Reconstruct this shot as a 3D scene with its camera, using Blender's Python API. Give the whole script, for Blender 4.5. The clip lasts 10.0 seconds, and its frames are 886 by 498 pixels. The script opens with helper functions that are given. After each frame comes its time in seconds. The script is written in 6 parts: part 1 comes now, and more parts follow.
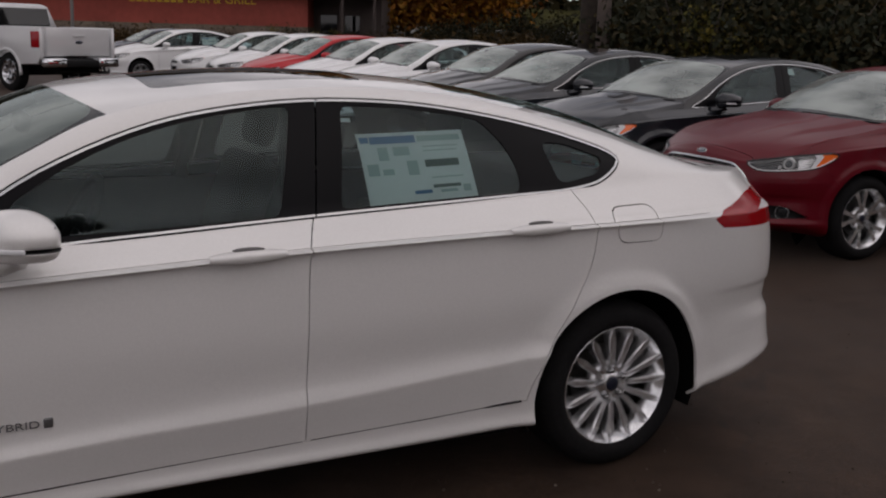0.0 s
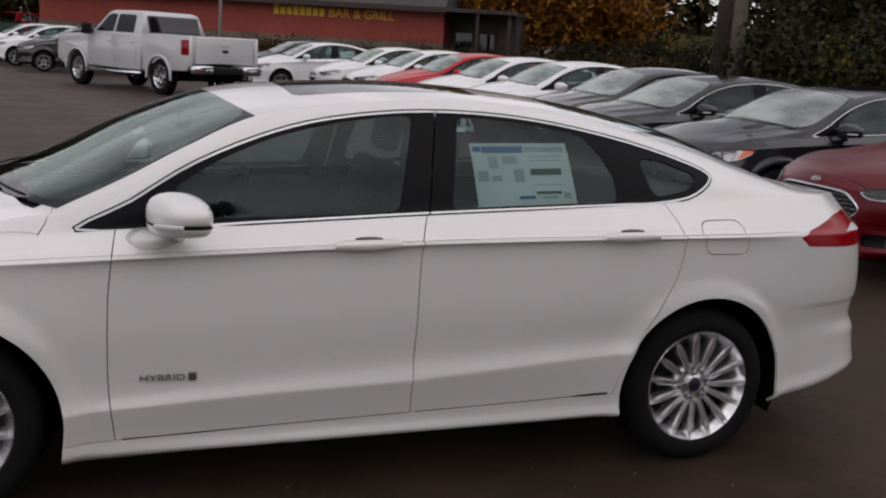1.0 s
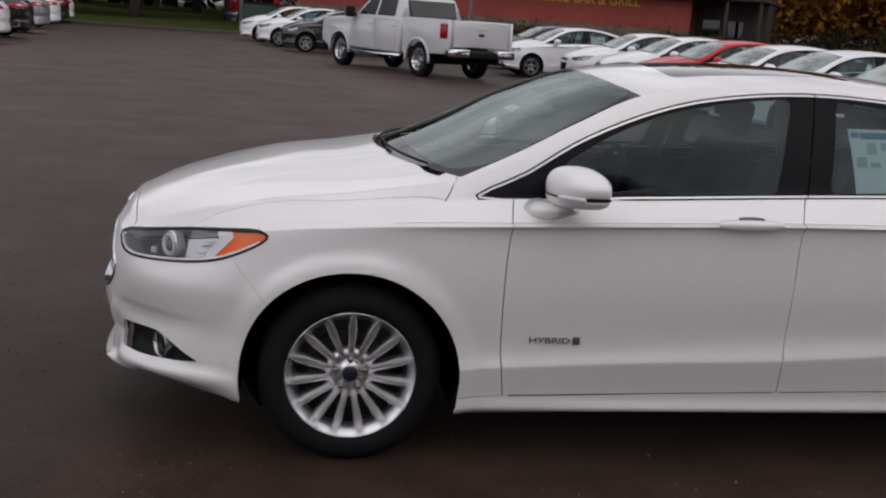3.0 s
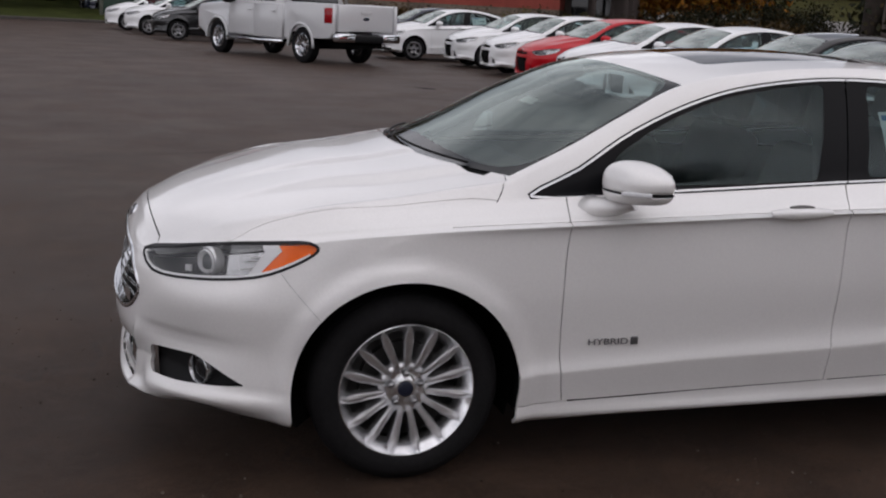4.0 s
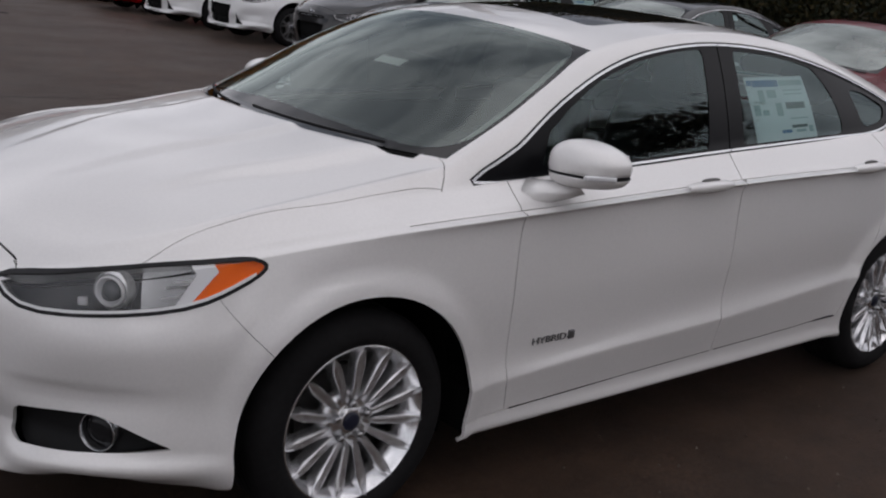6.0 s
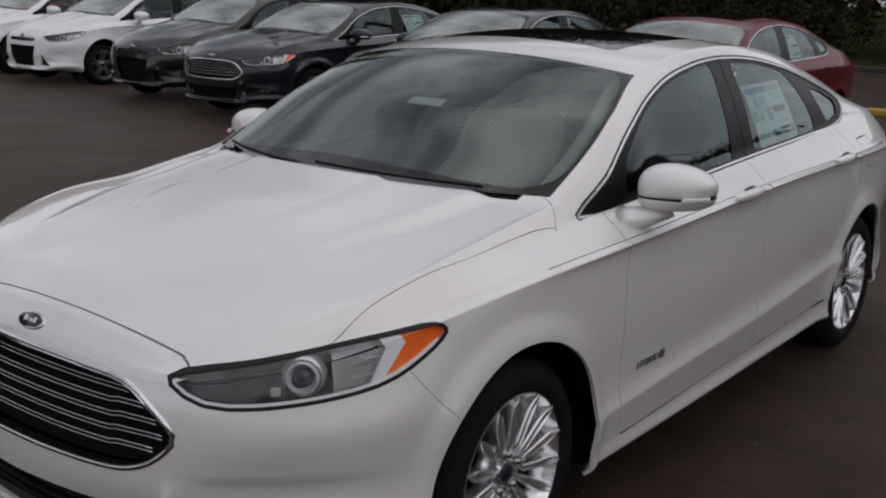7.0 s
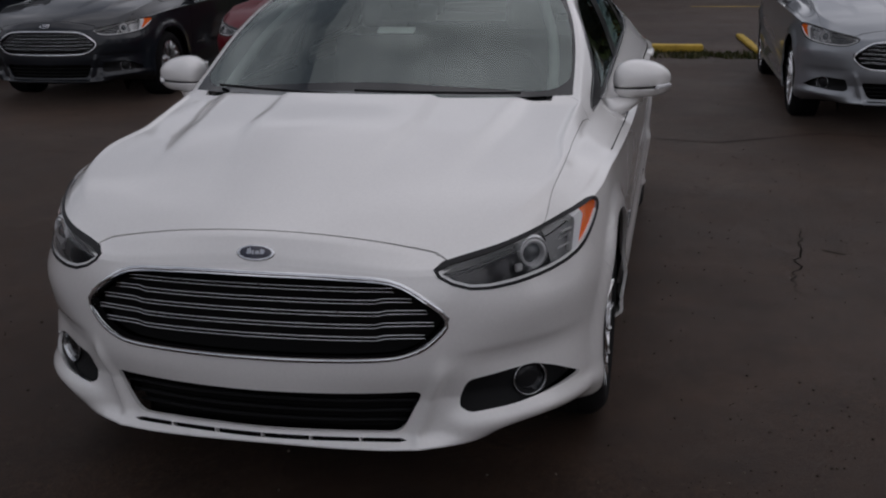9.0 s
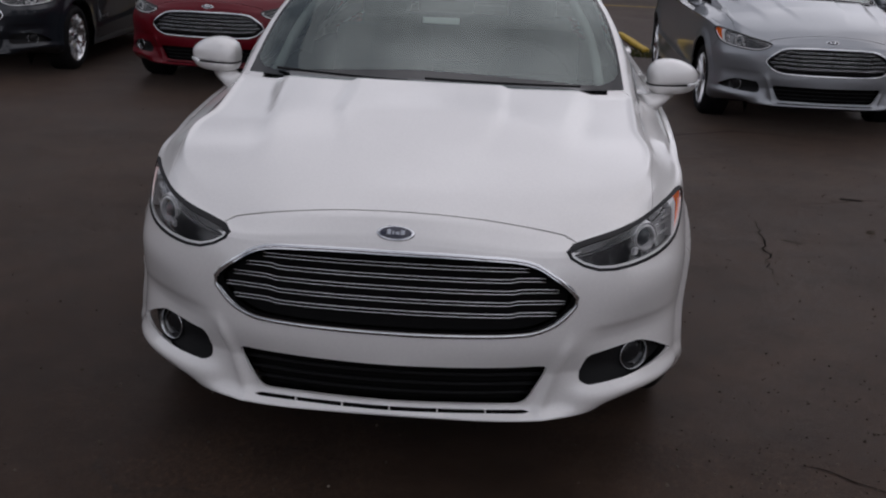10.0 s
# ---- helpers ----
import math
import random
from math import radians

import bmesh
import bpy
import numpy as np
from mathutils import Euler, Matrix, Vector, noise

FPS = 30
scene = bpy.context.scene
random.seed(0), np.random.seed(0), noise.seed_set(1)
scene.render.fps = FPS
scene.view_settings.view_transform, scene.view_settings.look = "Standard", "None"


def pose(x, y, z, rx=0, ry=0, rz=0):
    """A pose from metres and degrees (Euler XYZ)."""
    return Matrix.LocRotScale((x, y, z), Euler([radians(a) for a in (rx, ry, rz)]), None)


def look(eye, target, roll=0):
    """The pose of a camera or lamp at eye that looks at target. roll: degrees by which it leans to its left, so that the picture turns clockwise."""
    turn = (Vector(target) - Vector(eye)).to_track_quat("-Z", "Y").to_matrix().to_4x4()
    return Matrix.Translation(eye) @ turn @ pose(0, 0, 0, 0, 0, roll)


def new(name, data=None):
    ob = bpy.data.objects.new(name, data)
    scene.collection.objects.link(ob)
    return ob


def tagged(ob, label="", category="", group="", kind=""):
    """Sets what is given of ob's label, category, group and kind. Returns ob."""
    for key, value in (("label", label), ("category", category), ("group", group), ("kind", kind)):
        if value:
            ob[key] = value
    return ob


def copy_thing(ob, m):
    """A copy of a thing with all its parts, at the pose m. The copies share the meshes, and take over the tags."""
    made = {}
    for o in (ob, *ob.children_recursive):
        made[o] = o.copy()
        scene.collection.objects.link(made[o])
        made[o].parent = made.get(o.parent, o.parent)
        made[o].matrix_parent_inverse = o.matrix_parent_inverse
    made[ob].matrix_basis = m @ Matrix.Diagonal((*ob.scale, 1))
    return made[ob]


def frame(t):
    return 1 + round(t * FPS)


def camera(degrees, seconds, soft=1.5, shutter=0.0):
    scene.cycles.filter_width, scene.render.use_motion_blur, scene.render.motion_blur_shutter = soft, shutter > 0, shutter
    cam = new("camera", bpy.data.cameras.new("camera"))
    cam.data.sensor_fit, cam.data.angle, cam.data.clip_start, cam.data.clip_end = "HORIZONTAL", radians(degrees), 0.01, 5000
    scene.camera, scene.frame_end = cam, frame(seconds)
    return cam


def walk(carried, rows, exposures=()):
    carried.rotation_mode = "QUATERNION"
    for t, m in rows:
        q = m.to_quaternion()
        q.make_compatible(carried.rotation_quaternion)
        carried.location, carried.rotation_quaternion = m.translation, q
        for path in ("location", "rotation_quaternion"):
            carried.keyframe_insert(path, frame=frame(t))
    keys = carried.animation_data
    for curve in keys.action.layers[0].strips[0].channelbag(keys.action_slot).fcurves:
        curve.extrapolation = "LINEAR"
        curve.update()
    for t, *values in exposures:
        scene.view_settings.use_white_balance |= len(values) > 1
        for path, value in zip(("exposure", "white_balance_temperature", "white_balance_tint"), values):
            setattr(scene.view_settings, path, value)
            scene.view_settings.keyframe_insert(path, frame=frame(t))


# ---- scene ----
cam = camera(44.68, 10.0, 2.1)
PATH = [
    (0, (0.432, -4.065, 1.633), (1.3383, -2.3271, 1.2377), 1.64),
    (0.5, (0.399, -4.290, 1.642), (1.2435, -2.5057, 1.3216), 2.88),
    (1, (0.319, -4.494, 1.646), (1.0178, -2.6577, 1.2738), 3.54),
    (1.5, (0.372, -4.661, 1.638), (0.8980, -2.7672, 1.2701), 3.04),
    (2, (0.334, -4.710, 1.635), (0.7121, -2.7885, 1.2303), 3.49),
    (2.5, (0.093, -4.632, 1.614), (0.3966, -2.7032, 1.1811), 4.84),
    (3, (-0.278, -4.511, 1.596), (0.0282, -2.5810, 1.1720), 4.19),
    (3.2, (-0.387, -4.460, 1.590), (-0.0763, -2.5340, 1.1474), 4.16),
    (4.3, (-1.037, -4.080, 1.591), (-0.4219, -2.2301, 1.1432), 2.95),
    (4.5, (-1.144, -4.007, 1.595), (-0.5095, -2.1723, 1.1137), 3.00),
    (5, (-1.294, -3.709, 1.584), (-0.5198, -1.9361, 1.0747), 1.26),
    (5.5, (-1.426, -3.427, 1.578), (-0.4245, -1.7798, 1.0463), 3.25),
    (5.7, (-1.525, -3.305, 1.575), (-0.3887, -1.7492, 1.0390), 5.47),
    (6.8, (-2.141, -2.499, 1.628), (-0.6579, -1.2436, 1.1562), 2.00),
    (7, (-2.302, -2.373, 1.608), (-0.7555, -1.1928, 1.1438), 2.07),
    (7.5, (-2.579, -2.029, 1.625), (-0.9612, -0.9540, 1.1494), 1.79),
    (8, (-2.740, -1.684, 1.633), (-0.9930, -0.8353, 1.1572), -1.96),
    (8.5, (-3.122, -1.315, 1.633), (-1.2683, -0.7481, 1.1419), 0.51),
    (9, (-3.491, -1.107, 1.596), (-1.6189, -0.6858, 1.0327), -0.97),
    (9.5, (-3.700, -0.791, 1.606), (-1.8018, -0.5467, 1.0257), -0.50),
    (10, (-3.776, -0.309, 1.621), (-1.8660, -0.1942, 1.0383), 2.50),
]
# the clip's camera: stops, kelvin and tint along the way
LOOK = [(0, -.38, 6750, 19), (1, -.04, 6620, 17), (2, .04, 6500, 17), (4.5, .08, 6400, 17), (5.5, -.10, 6350, 16), (7, -.32, 6420, 16), (8, -.56, 6420, 17), (9, -.66, 6250, 16), (9.5, -.50, 6250, 17), (10, -.38, 6250, 17)]
walk(cam, [(t, look(eye, target, roll)) for t, eye, target, roll in PATH], LOOK)

# ---- light: an overcast autumn sky ----
SUN_UP, SUN_ROUND = 50.0, 150.0
world = bpy.data.worlds.new("overcast_sky")
scene.world = world
world.use_nodes = True


def build_sky():
    nt = world.node_tree
    nt.nodes.clear()
    out = nt.nodes.new("ShaderNodeOutputWorld")
    bg = nt.nodes.new("ShaderNodeBackground")
    sky = nt.nodes.new("ShaderNodeTexSky")
    sky.sky_type = 'NISHITA'
    sky.sun_disc = False
    sky.sun_elevation = radians(SUN_UP)
    sky.sun_rotation = radians(SUN_ROUND)
    sky.dust_density = 3.0
    # broken cloud layers over the whole sky
    co = nt.nodes.new("ShaderNodeTexCoord")
    mp = nt.nodes.new("ShaderNodeMapping")
    mp.inputs["Scale"].default_value = (1.0, 1.0, 1.5)
    n = nt.nodes.new("ShaderNodeTexNoise")
    n.inputs["Scale"].default_value = 2.3
    n.inputs["Detail"].default_value = 5
    n.inputs["Roughness"].default_value = .55
    n.inputs["Distortion"].default_value = .4
    ramp = nt.nodes.new("ShaderNodeValToRGB")
    ramp.color_ramp.elements[0].position = .37
    ramp.color_ramp.elements[0].color = (2.6, 2.8, 3.1, 1)
    ramp.color_ramp.elements[1].position = .62
    ramp.color_ramp.elements[1].color = (10.9, 11.0, 11.15, 1)
    # thinner cloud towards the horizon
    sep = nt.nodes.new("ShaderNodeSeparateXYZ")
    up = nt.nodes.new("ShaderNodeMapRange")
    up.inputs[1].default_value, up.inputs[2].default_value = .0, 1.0
    up.inputs[3].default_value, up.inputs[4].default_value = 1.28, .90
    scaled = nt.nodes.new("ShaderNodeVectorMath")
    scaled.operation = 'SCALE'
    nt.links.new(co.outputs["Generated"], sep.inputs[0])
    nt.links.new(sep.outputs[2], up.inputs[0])
    # brighter on the side of the hidden sun
    side = nt.nodes.new("ShaderNodeVectorMath")
    side.operation = 'DOT_PRODUCT'
    side.inputs[1].default_value = (.50, -.80, .20)
    glow = nt.nodes.new("ShaderNodeMapRange")
    glow.inputs[1].default_value, glow.inputs[2].default_value = -1.0, 1.0
    glow.inputs[3].default_value, glow.inputs[4].default_value = .84, 1.16
    both = nt.nodes.new("ShaderNodeMath")
    both.operation = 'MULTIPLY'
    nt.links.new(co.outputs["Generated"], side.inputs[0])
    nt.links.new(side.outputs["Value"], glow.inputs[0])
    nt.links.new(up.outputs[0], both.inputs[0])
    nt.links.new(glow.outputs[0], both.inputs[1])
    nt.links.new(both.outputs[0], scaled.inputs["Scale"])
    nt.links.new(ramp.outputs[0], scaled.inputs[0])
    mix = nt.nodes.new("ShaderNodeMix")
    mix.data_type = 'RGBA'
    mix.inputs["Factor"].default_value = .90
    nt.links.new(co.outputs["Generated"], mp.inputs[0])
    nt.links.new(mp.outputs[0], n.inputs["Vector"])
    nt.links.new(n.outputs[0], ramp.inputs[0])
    nt.links.new(sky.outputs[0], mix.inputs["A"])
    nt.links.new(scaled.outputs[0], mix.inputs["B"])
    nt.links.new(mix.outputs["Result"], bg.inputs[0])
    bg.inputs["Strength"].default_value = 0.098
    nt.links.new(bg.outputs[0], out.inputs[0])


build_sky()
sun_data = bpy.data.lights.new("sun", 'SUN')
sun_data.energy = 0.62
sun_data.angle = radians(120)
sun_data.color = (1.0, 0.96, 0.92)
sun = new("sun", sun_data)
sun.matrix_world = pose(0, 0, 20, 90 - SUN_UP, 0, 180 - SUN_ROUND)

# ---- materials ----
def material(name, color, rough=0.5, metal=0.0, coat=0.0, spec=0.5, grain=0.0, scale=40.0, bump=0.0, emit=None):
    """A plain surface with fine grain in its colour, gloss and relief."""
    m = bpy.data.materials.new(name)
    m.use_nodes = True
    nt = m.node_tree
    b = nt.nodes["Principled BSDF"]
    b.inputs["Base Color"].default_value = (*color, 1)
    b.inputs["Roughness"].default_value = rough
    b.inputs["Metallic"].default_value = metal
    b.inputs["Coat Weight"].default_value = coat
    b.inputs["Coat Roughness"].default_value = 0.03
    b.inputs["Specular IOR Level"].default_value = spec
    if grain or bump:
        co = nt.nodes.new("ShaderNodeTexCoord")
        n = nt.nodes.new("ShaderNodeTexNoise")
        n.inputs["Scale"].default_value = scale
        n.inputs["Detail"].default_value = 6
        nt.links.new(co.outputs["Object"], n.inputs["Vector"])
        if grain:
            n2 = nt.nodes.new("ShaderNodeTexNoise")
            n2.inputs["Scale"].default_value = scale * .13
            n2.inputs["Detail"].default_value = 4
            nt.links.new(co.outputs["Object"], n2.inputs["Vector"])
            mul = nt.nodes.new("ShaderNodeMath")
            mul.operation = 'ADD'
            nt.links.new(n.outputs[0], mul.inputs[0])
            nt.links.new(n2.outputs[0], mul.inputs[1])
            mr = nt.nodes.new("ShaderNodeMapRange")
            mr.inputs[1].default_value, mr.inputs[2].default_value = .7, 1.3
            mr.inputs[3].default_value, mr.inputs[4].default_value = 1 - grain, 1 + grain
            nt.links.new(mul.outputs[0], mr.inputs[0])
            mix = nt.nodes.new("ShaderNodeVectorMath")
            mix.operation = 'SCALE'
            mix.inputs[0].default_value = color
            nt.links.new(mr.outputs[0], mix.inputs["Scale"])
            nt.links.new(mix.outputs[0], b.inputs["Base Color"])
        if bump:
            bp = nt.nodes.new("ShaderNodeBump")
            bp.inputs["Strength"].default_value = bump
            bp.inputs["Distance"].default_value = .01
            nt.links.new(n.outputs[0], bp.inputs["Height"])
            nt.links.new(bp.outputs[0], b.inputs["Normal"])
    if emit:
        b.inputs["Emission Color"].default_value = (*color, 1)
        b.inputs["Emission Strength"].default_value = emit
    return m


def glass(name, tint, gloss=(1.0, 1.0, 1.0), ior=1.5, haze=0.0):
    """A thin pane: tinted, clear, with a mirror sheen that grows with the angle. An optional pale film paints in
    reflected sky.
    """
    m = bpy.data.materials.new(name)
    m.use_nodes = True
    nt = m.node_tree
    nt.nodes.clear()
    o = nt.nodes.new("ShaderNodeOutputMaterial")
    t = nt.nodes.new("ShaderNodeBsdfTransparent")
    t.inputs[0].default_value = (*tint, 1)
    g = nt.nodes.new("ShaderNodeBsdfGlossy")
    g.inputs["Roughness"].default_value = .015
    g.inputs["Color"].default_value = (*gloss, 1)
    f = nt.nodes.new("ShaderNodeFresnel")
    f.inputs[0].default_value = ior
    x = nt.nodes.new("ShaderNodeMixShader")
    nt.links.new(f.outputs[0], x.inputs[0])
    nt.links.new(t.outputs[0], x.inputs[1])
    nt.links.new(g.outputs[0], x.inputs[2])
    if haze:
        film = nt.nodes.new("ShaderNodeBsdfDiffuse")
        film.inputs[0].default_value = (.66, .72, .68, 1)
        n = nt.nodes.new("ShaderNodeTexNoise")
        n.inputs["Scale"].default_value, n.inputs["Detail"].default_value = 2.2, 5
        r = nt.nodes.new("ShaderNodeMapRange")
        r.inputs[1].default_value, r.inputs[2].default_value = .35, .65
        r.inputs[3].default_value, r.inputs[4].default_value = haze * .6, haze * 1.4
        y = nt.nodes.new("ShaderNodeMixShader")
        nt.links.new(n.outputs[0], r.inputs[0])
        nt.links.new(r.outputs[0], y.inputs[0])
        nt.links.new(x.outputs[0], y.inputs[1])
        nt.links.new(film.outputs[0], y.inputs[2])
        x = y
    nt.links.new(x.outputs[0], o.inputs[0])
    return m


def car_paint(name, color, rough=.38, metal=0.0, flake=.03, spec=.2, coat=1.0):
    m = material(name, color, rough, metal, coat, spec, flake, 900.0)
    return m


M_WHITE = car_paint("white_pearl_paint", (.80, .785, .77), .40, .14, spec=.5)
M_WHITE2 = car_paint("white_paint", (.80, .80, .80), .4, spec=.5)
M_DARKGREY = car_paint("dark_grey_paint", (.0098, .0122, .0165), .3, .0, spec=.15, coat=.85)
M_BLACKPAINT = car_paint("black_paint", (.007, .007, .008), .3)
M_WINE = car_paint("dark_red_metallic_paint", (.115, .0016, .0075), .34, .0, coat=.22)
M_SILVERPAINT = car_paint("silver_metallic_paint", (.31, .325, .345), .33, .5)
M_REDPAINT = car_paint("bright_red_paint", (.46, .003, .010), .35, coat=.5)
M_TRUCKPAINT = car_paint("greyish_white_paint", (.58, .58, .585), .4, spec=.4)
M_BLUEPAINT = car_paint("dark_blue_paint", (.008, .012, .03), .3)
M_BLACK = material("black_rubber_seal", (.008, .008, .009), .55, spec=.3)
M_PLASTIC = material("black_textured_plastic", (.007, .007, .0075), .6, spec=.2, bump=.15, scale=400)
M_UNDER = material("dark_underbody", (.006, .006, .006), .9, spec=.1)
M_GLOSSBLACK = material("gloss_black_trim", (.005, .005, .006), .30, spec=.10)
M_DARKGLASS = material("black_edge_glass", (.006, .0065, .007), .03, spec=.5)
M_GLASS = glass("clear_windshield_glass", (.74, .83, .79), (.90, 1.0, .96), 2.1)
# pale diffuse film painted in for the sky mirrored on the row's windshields
M_HAZEGLASS = glass("sky_hazed_windshield_glass", (.5, .62, .57), (.94, 1.0, .97), 2.4, .32)
M_TINT = glass("tinted_side_glass", (.52, .63, .64), (.84, 1.0, 1.0), 1.45)
M_CHROME = material("polished_chrome", (.72, .73, .75), .08, 1.0)
M_BRIGHT = material("brushed_bright_trim", (.56, .57, .58), .24, 1.0)
M_SATIN = material("satin_metal", (.50, .51, .52), .22, 1.0)
M_BOWL = material("silver_lamp_reflector", (.60, .605, .61), .22, .6)
M_SILVER = material("silver_plastic", (.70, .70, .71), .2)
M_LAMPBOWL = material("dark_lamp_bowl", (.020, .021, .024), .3, .2)
M_LAMPWHITE = material("pale_lamp_guide", (.80, .80, .80), .25)
M_LENS = glass("clear_lamp_lens", (.95, .95, .95), (1, 1, 1), 1.5)
M_LENSBALL = material("projector_glass", (.10, .11, .12), .03, spec=.8)
M_AMBER = material("amber_lens", (.90, .15, .016), .15, coat=.5)
M_RED = material("red_lens", (.30, .002, .006), .15, spec=.35)
M_FOGLENS = material("fog_lamp_glass", (.014, .014, .015), .06, .0, spec=.25)
M_TYRE = material("tyre_rubber", (.011, .0105, .011), .85, spec=.12, grain=.2, scale=60, bump=.1)
M_IRON = material("brake_iron", (.035, .034, .033), .6, .4, grain=.2, scale=60)
M_ALLOY = material("silver_alloy", (.80, .80, .81), .20, .90, grain=.05, scale=80)
M_ALLOYDARK = material("grey_alloy", (.35, .35, .36), .3, .85)
M_BADGE = material("dark_blue_badge", (.006, .009, .03), .2, coat=.6)
M_CAP = material("dark_navy_cap", (.012, .014, .028), .4, spec=.3)
M_NUT = material("steel_wheel_nut", (.34, .34, .345), .18, .9)
M_CLOTH = material("dark_grey_upholstery", (.012, .0125, .0135), .9, grain=.25, scale=120, bump=.2)
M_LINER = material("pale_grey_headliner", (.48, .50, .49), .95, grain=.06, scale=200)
# the same lining overhead, its colour darkened for the dim cabin
M_DIMLINER = material("shade_dimmed_headliner", (.10, .10, .10), .95, grain=.06, scale=200)
M_POCKET = material("shaded_grey_recess", (.16, .155, .152), .6, spec=.3)
M_PAPER = material("pale_green_paper", (.86, .88, .85), .7, grain=.05, scale=30)
M_INK = material("grey_print", (.45, .54, .51), .8)
M_INKBLUE = material("blue_print", (.08, .20, .38), .8)
M_INKDARK = material("dark_green_print", (.08, .12, .10), .8)
M_WHITECARD = material("white_card", (.88, .91, .89), .7)
M_GREYLETTER = material("grey_metal_letters", (.20, .20, .205), .3, .8)
M_MIRROR = material("mirror_glass", (.8, .8, .8), .01, 1.0)


# ---- splines ----
def spline(ks, vs):
    """A smooth curve through (k, v); v may be a tuple of values."""
    ks = np.array(ks, float)
    vs = np.array(vs, float)
    vs = vs.reshape(len(ks), -1)
    d = (vs[1:] - vs[:-1]) / (ks[1:] - ks[:-1])[:, None]
    m = np.zeros_like(vs)
    m[0], m[-1] = d[0], d[-1]
    for i in range(1, len(ks) - 1):
        h0, h1 = ks[i] - ks[i - 1], ks[i + 1] - ks[i]
        m[i] = (d[i - 1] * h1 + d[i] * h0) / (h0 + h1)

    def f(k):
        k = np.atleast_1d(np.asarray(k, float))
        i = np.clip(np.searchsorted(ks, k, side='right') - 1, 0, len(ks) - 2)
        h = (ks[i + 1] - ks[i])[:, None]
        t = ((k - ks[i])[:, None]) / h
        return ((2 * t**3 - 3 * t**2 + 1) * vs[i] + (t**3 - 2 * t**2 + t) * h * m[i]
                + (-2 * t**3 + 3 * t**2) * vs[i + 1] + (t**3 - t**2) * h * m[i + 1])
    return f


def table(rows):
    if rows[0][0] == 0:      # mirrored past the centreline
        rows = [(-rows[1][0], *rows[1][1:])] + rows
    return spline([r[0] for r in rows], [r[1:] for r in rows])


def joined(f, g, k0):
    """f below k0, g above: a line with a kink."""
    return lambda k: np.where((np.atleast_1d(k) < k0)[:, None], f(np.minimum(k, k0)), g(np.maximum(k, k0)))


# ---- sedan body: feature lines of one half, y outward ----
PLAN = table([(-1, -.912, -.30), (0, -.935, 0), (1, -.912, .30), (2, -.850, .515), (3, -.732, .688), (4, -.552, .814), (5, -.305, .884),
              (6, 0, .912), (7, .5, .922), (8, 1.0, .926), (9, 1.6, .926), (10, 2.2, .926), (11, 2.85, .920),
              (12, 3.25, .885), (13, 3.60, .806), (14, 3.805, .65), (15, 3.905, .345), (16, 3.925, 0)])
RINGS = [
    table([(0, -.055, .220), (1.8, -.05, .221), (2.3, -.06, .220), (3, -.085, .232), (4, -.075, .222), (5, -.055, .195), (6, -.032, .195), (8, -.065, .20), (10, -.065, .215), (12, -.05, .23), (14, -.05, .29), (16, -.05, .30)]),
    table([(0, -.012, .238), (1.8, .006, .238), (2.3, -.004, .240), (3, -.038, .254), (4, -.034, .247), (5, -.006, .226), (6, -.010, .222), (8, -.014, .225), (10, -.014, .24), (12, 0, .27), (14, .005, .35), (16, 0, .37)]),
    table([(0, -.035, .27), (1.8, -.020, .27), (2.3, -.004, .280), (3, .004, .294), (4, .004, .291), (5, -.002, .272), (6, -.010, .262), (7, -.014, .27), (8, -.020, .275), (10, -.020, .295), (12, -.01, .33), (14, 0, .40), (16, -.005, .43)]),
    table([(0, 0, .38), (2, -.024, .37), (3, -.020, .362), (4, .002, .36), (5, -.004, .35), (6, -.008, .345), (7, .002, .380), (8, .005, .412), (9, .006, .436), (10, .006, .480), (11, .002, .514), (12, -.01, .45), (14, -.01, .48), (16, -.01, .50)]),
    table([(0, .005, .45), (2, 0, .45), (3, -.020, .45), (4, -.005, .46), (5, -.008, .45), (6, -.012, .45), (7, -.008, .455), (9, -.009, .515), (10, -.009, .548), (11, -.006, .575), (12, -.012, .55), (14, -.012, .57), (16, -.01, .60)]),
    table([(0, 0, .52), (2, .003, .56), (3, .004, .58), (4, .004, .60), (5, -.003, .61), (6, 0, .63), (7, -.001, .655), (8, -.001, .67), (10, -.001, .70), (11, .002, .71), (12, 0, .70), (14, 0, .70), (16, 0, .70)]),
    table([(0, -.025, .66), (2, -.005, .65), (3, -.010, .67), (4, -.022, .69), (5, -.026, .755), (6, -.014, .815), (7, -.009, .852), (8, -.008, .880), (9, -.008, .904), (10, -.008, .917), (11, -.006, .920), (12, -.003, .90), (14, -.01, .84), (16, -.01, .84)]),
    table([(0, -.05, .735), (2, -.025, .715), (3, -.035, .745), (4, -.048, .775), (5, -.040, .815), (6, -.018, .865), (7, .002, .895), (8, .006, .917), (9, .007, .940), (10, .007, .952), (12, -.003, .957), (13, -.02, .95), (14, -.03, .95), (16, -.03, .95)]),
    table([(0, -.062, .755), (2, -.035, .730), (3, -.050, .765), (4, -.068, .795), (5, -.060, .828), (6, -.038, .875), (7, -.022, .903), (8, -.020, .925), (9, -.020, .948), (10, -.020, .960), (12, -.028, .967), (14, -.05, .97), (16, -.05, .97)]),
]
COWL = 6.8
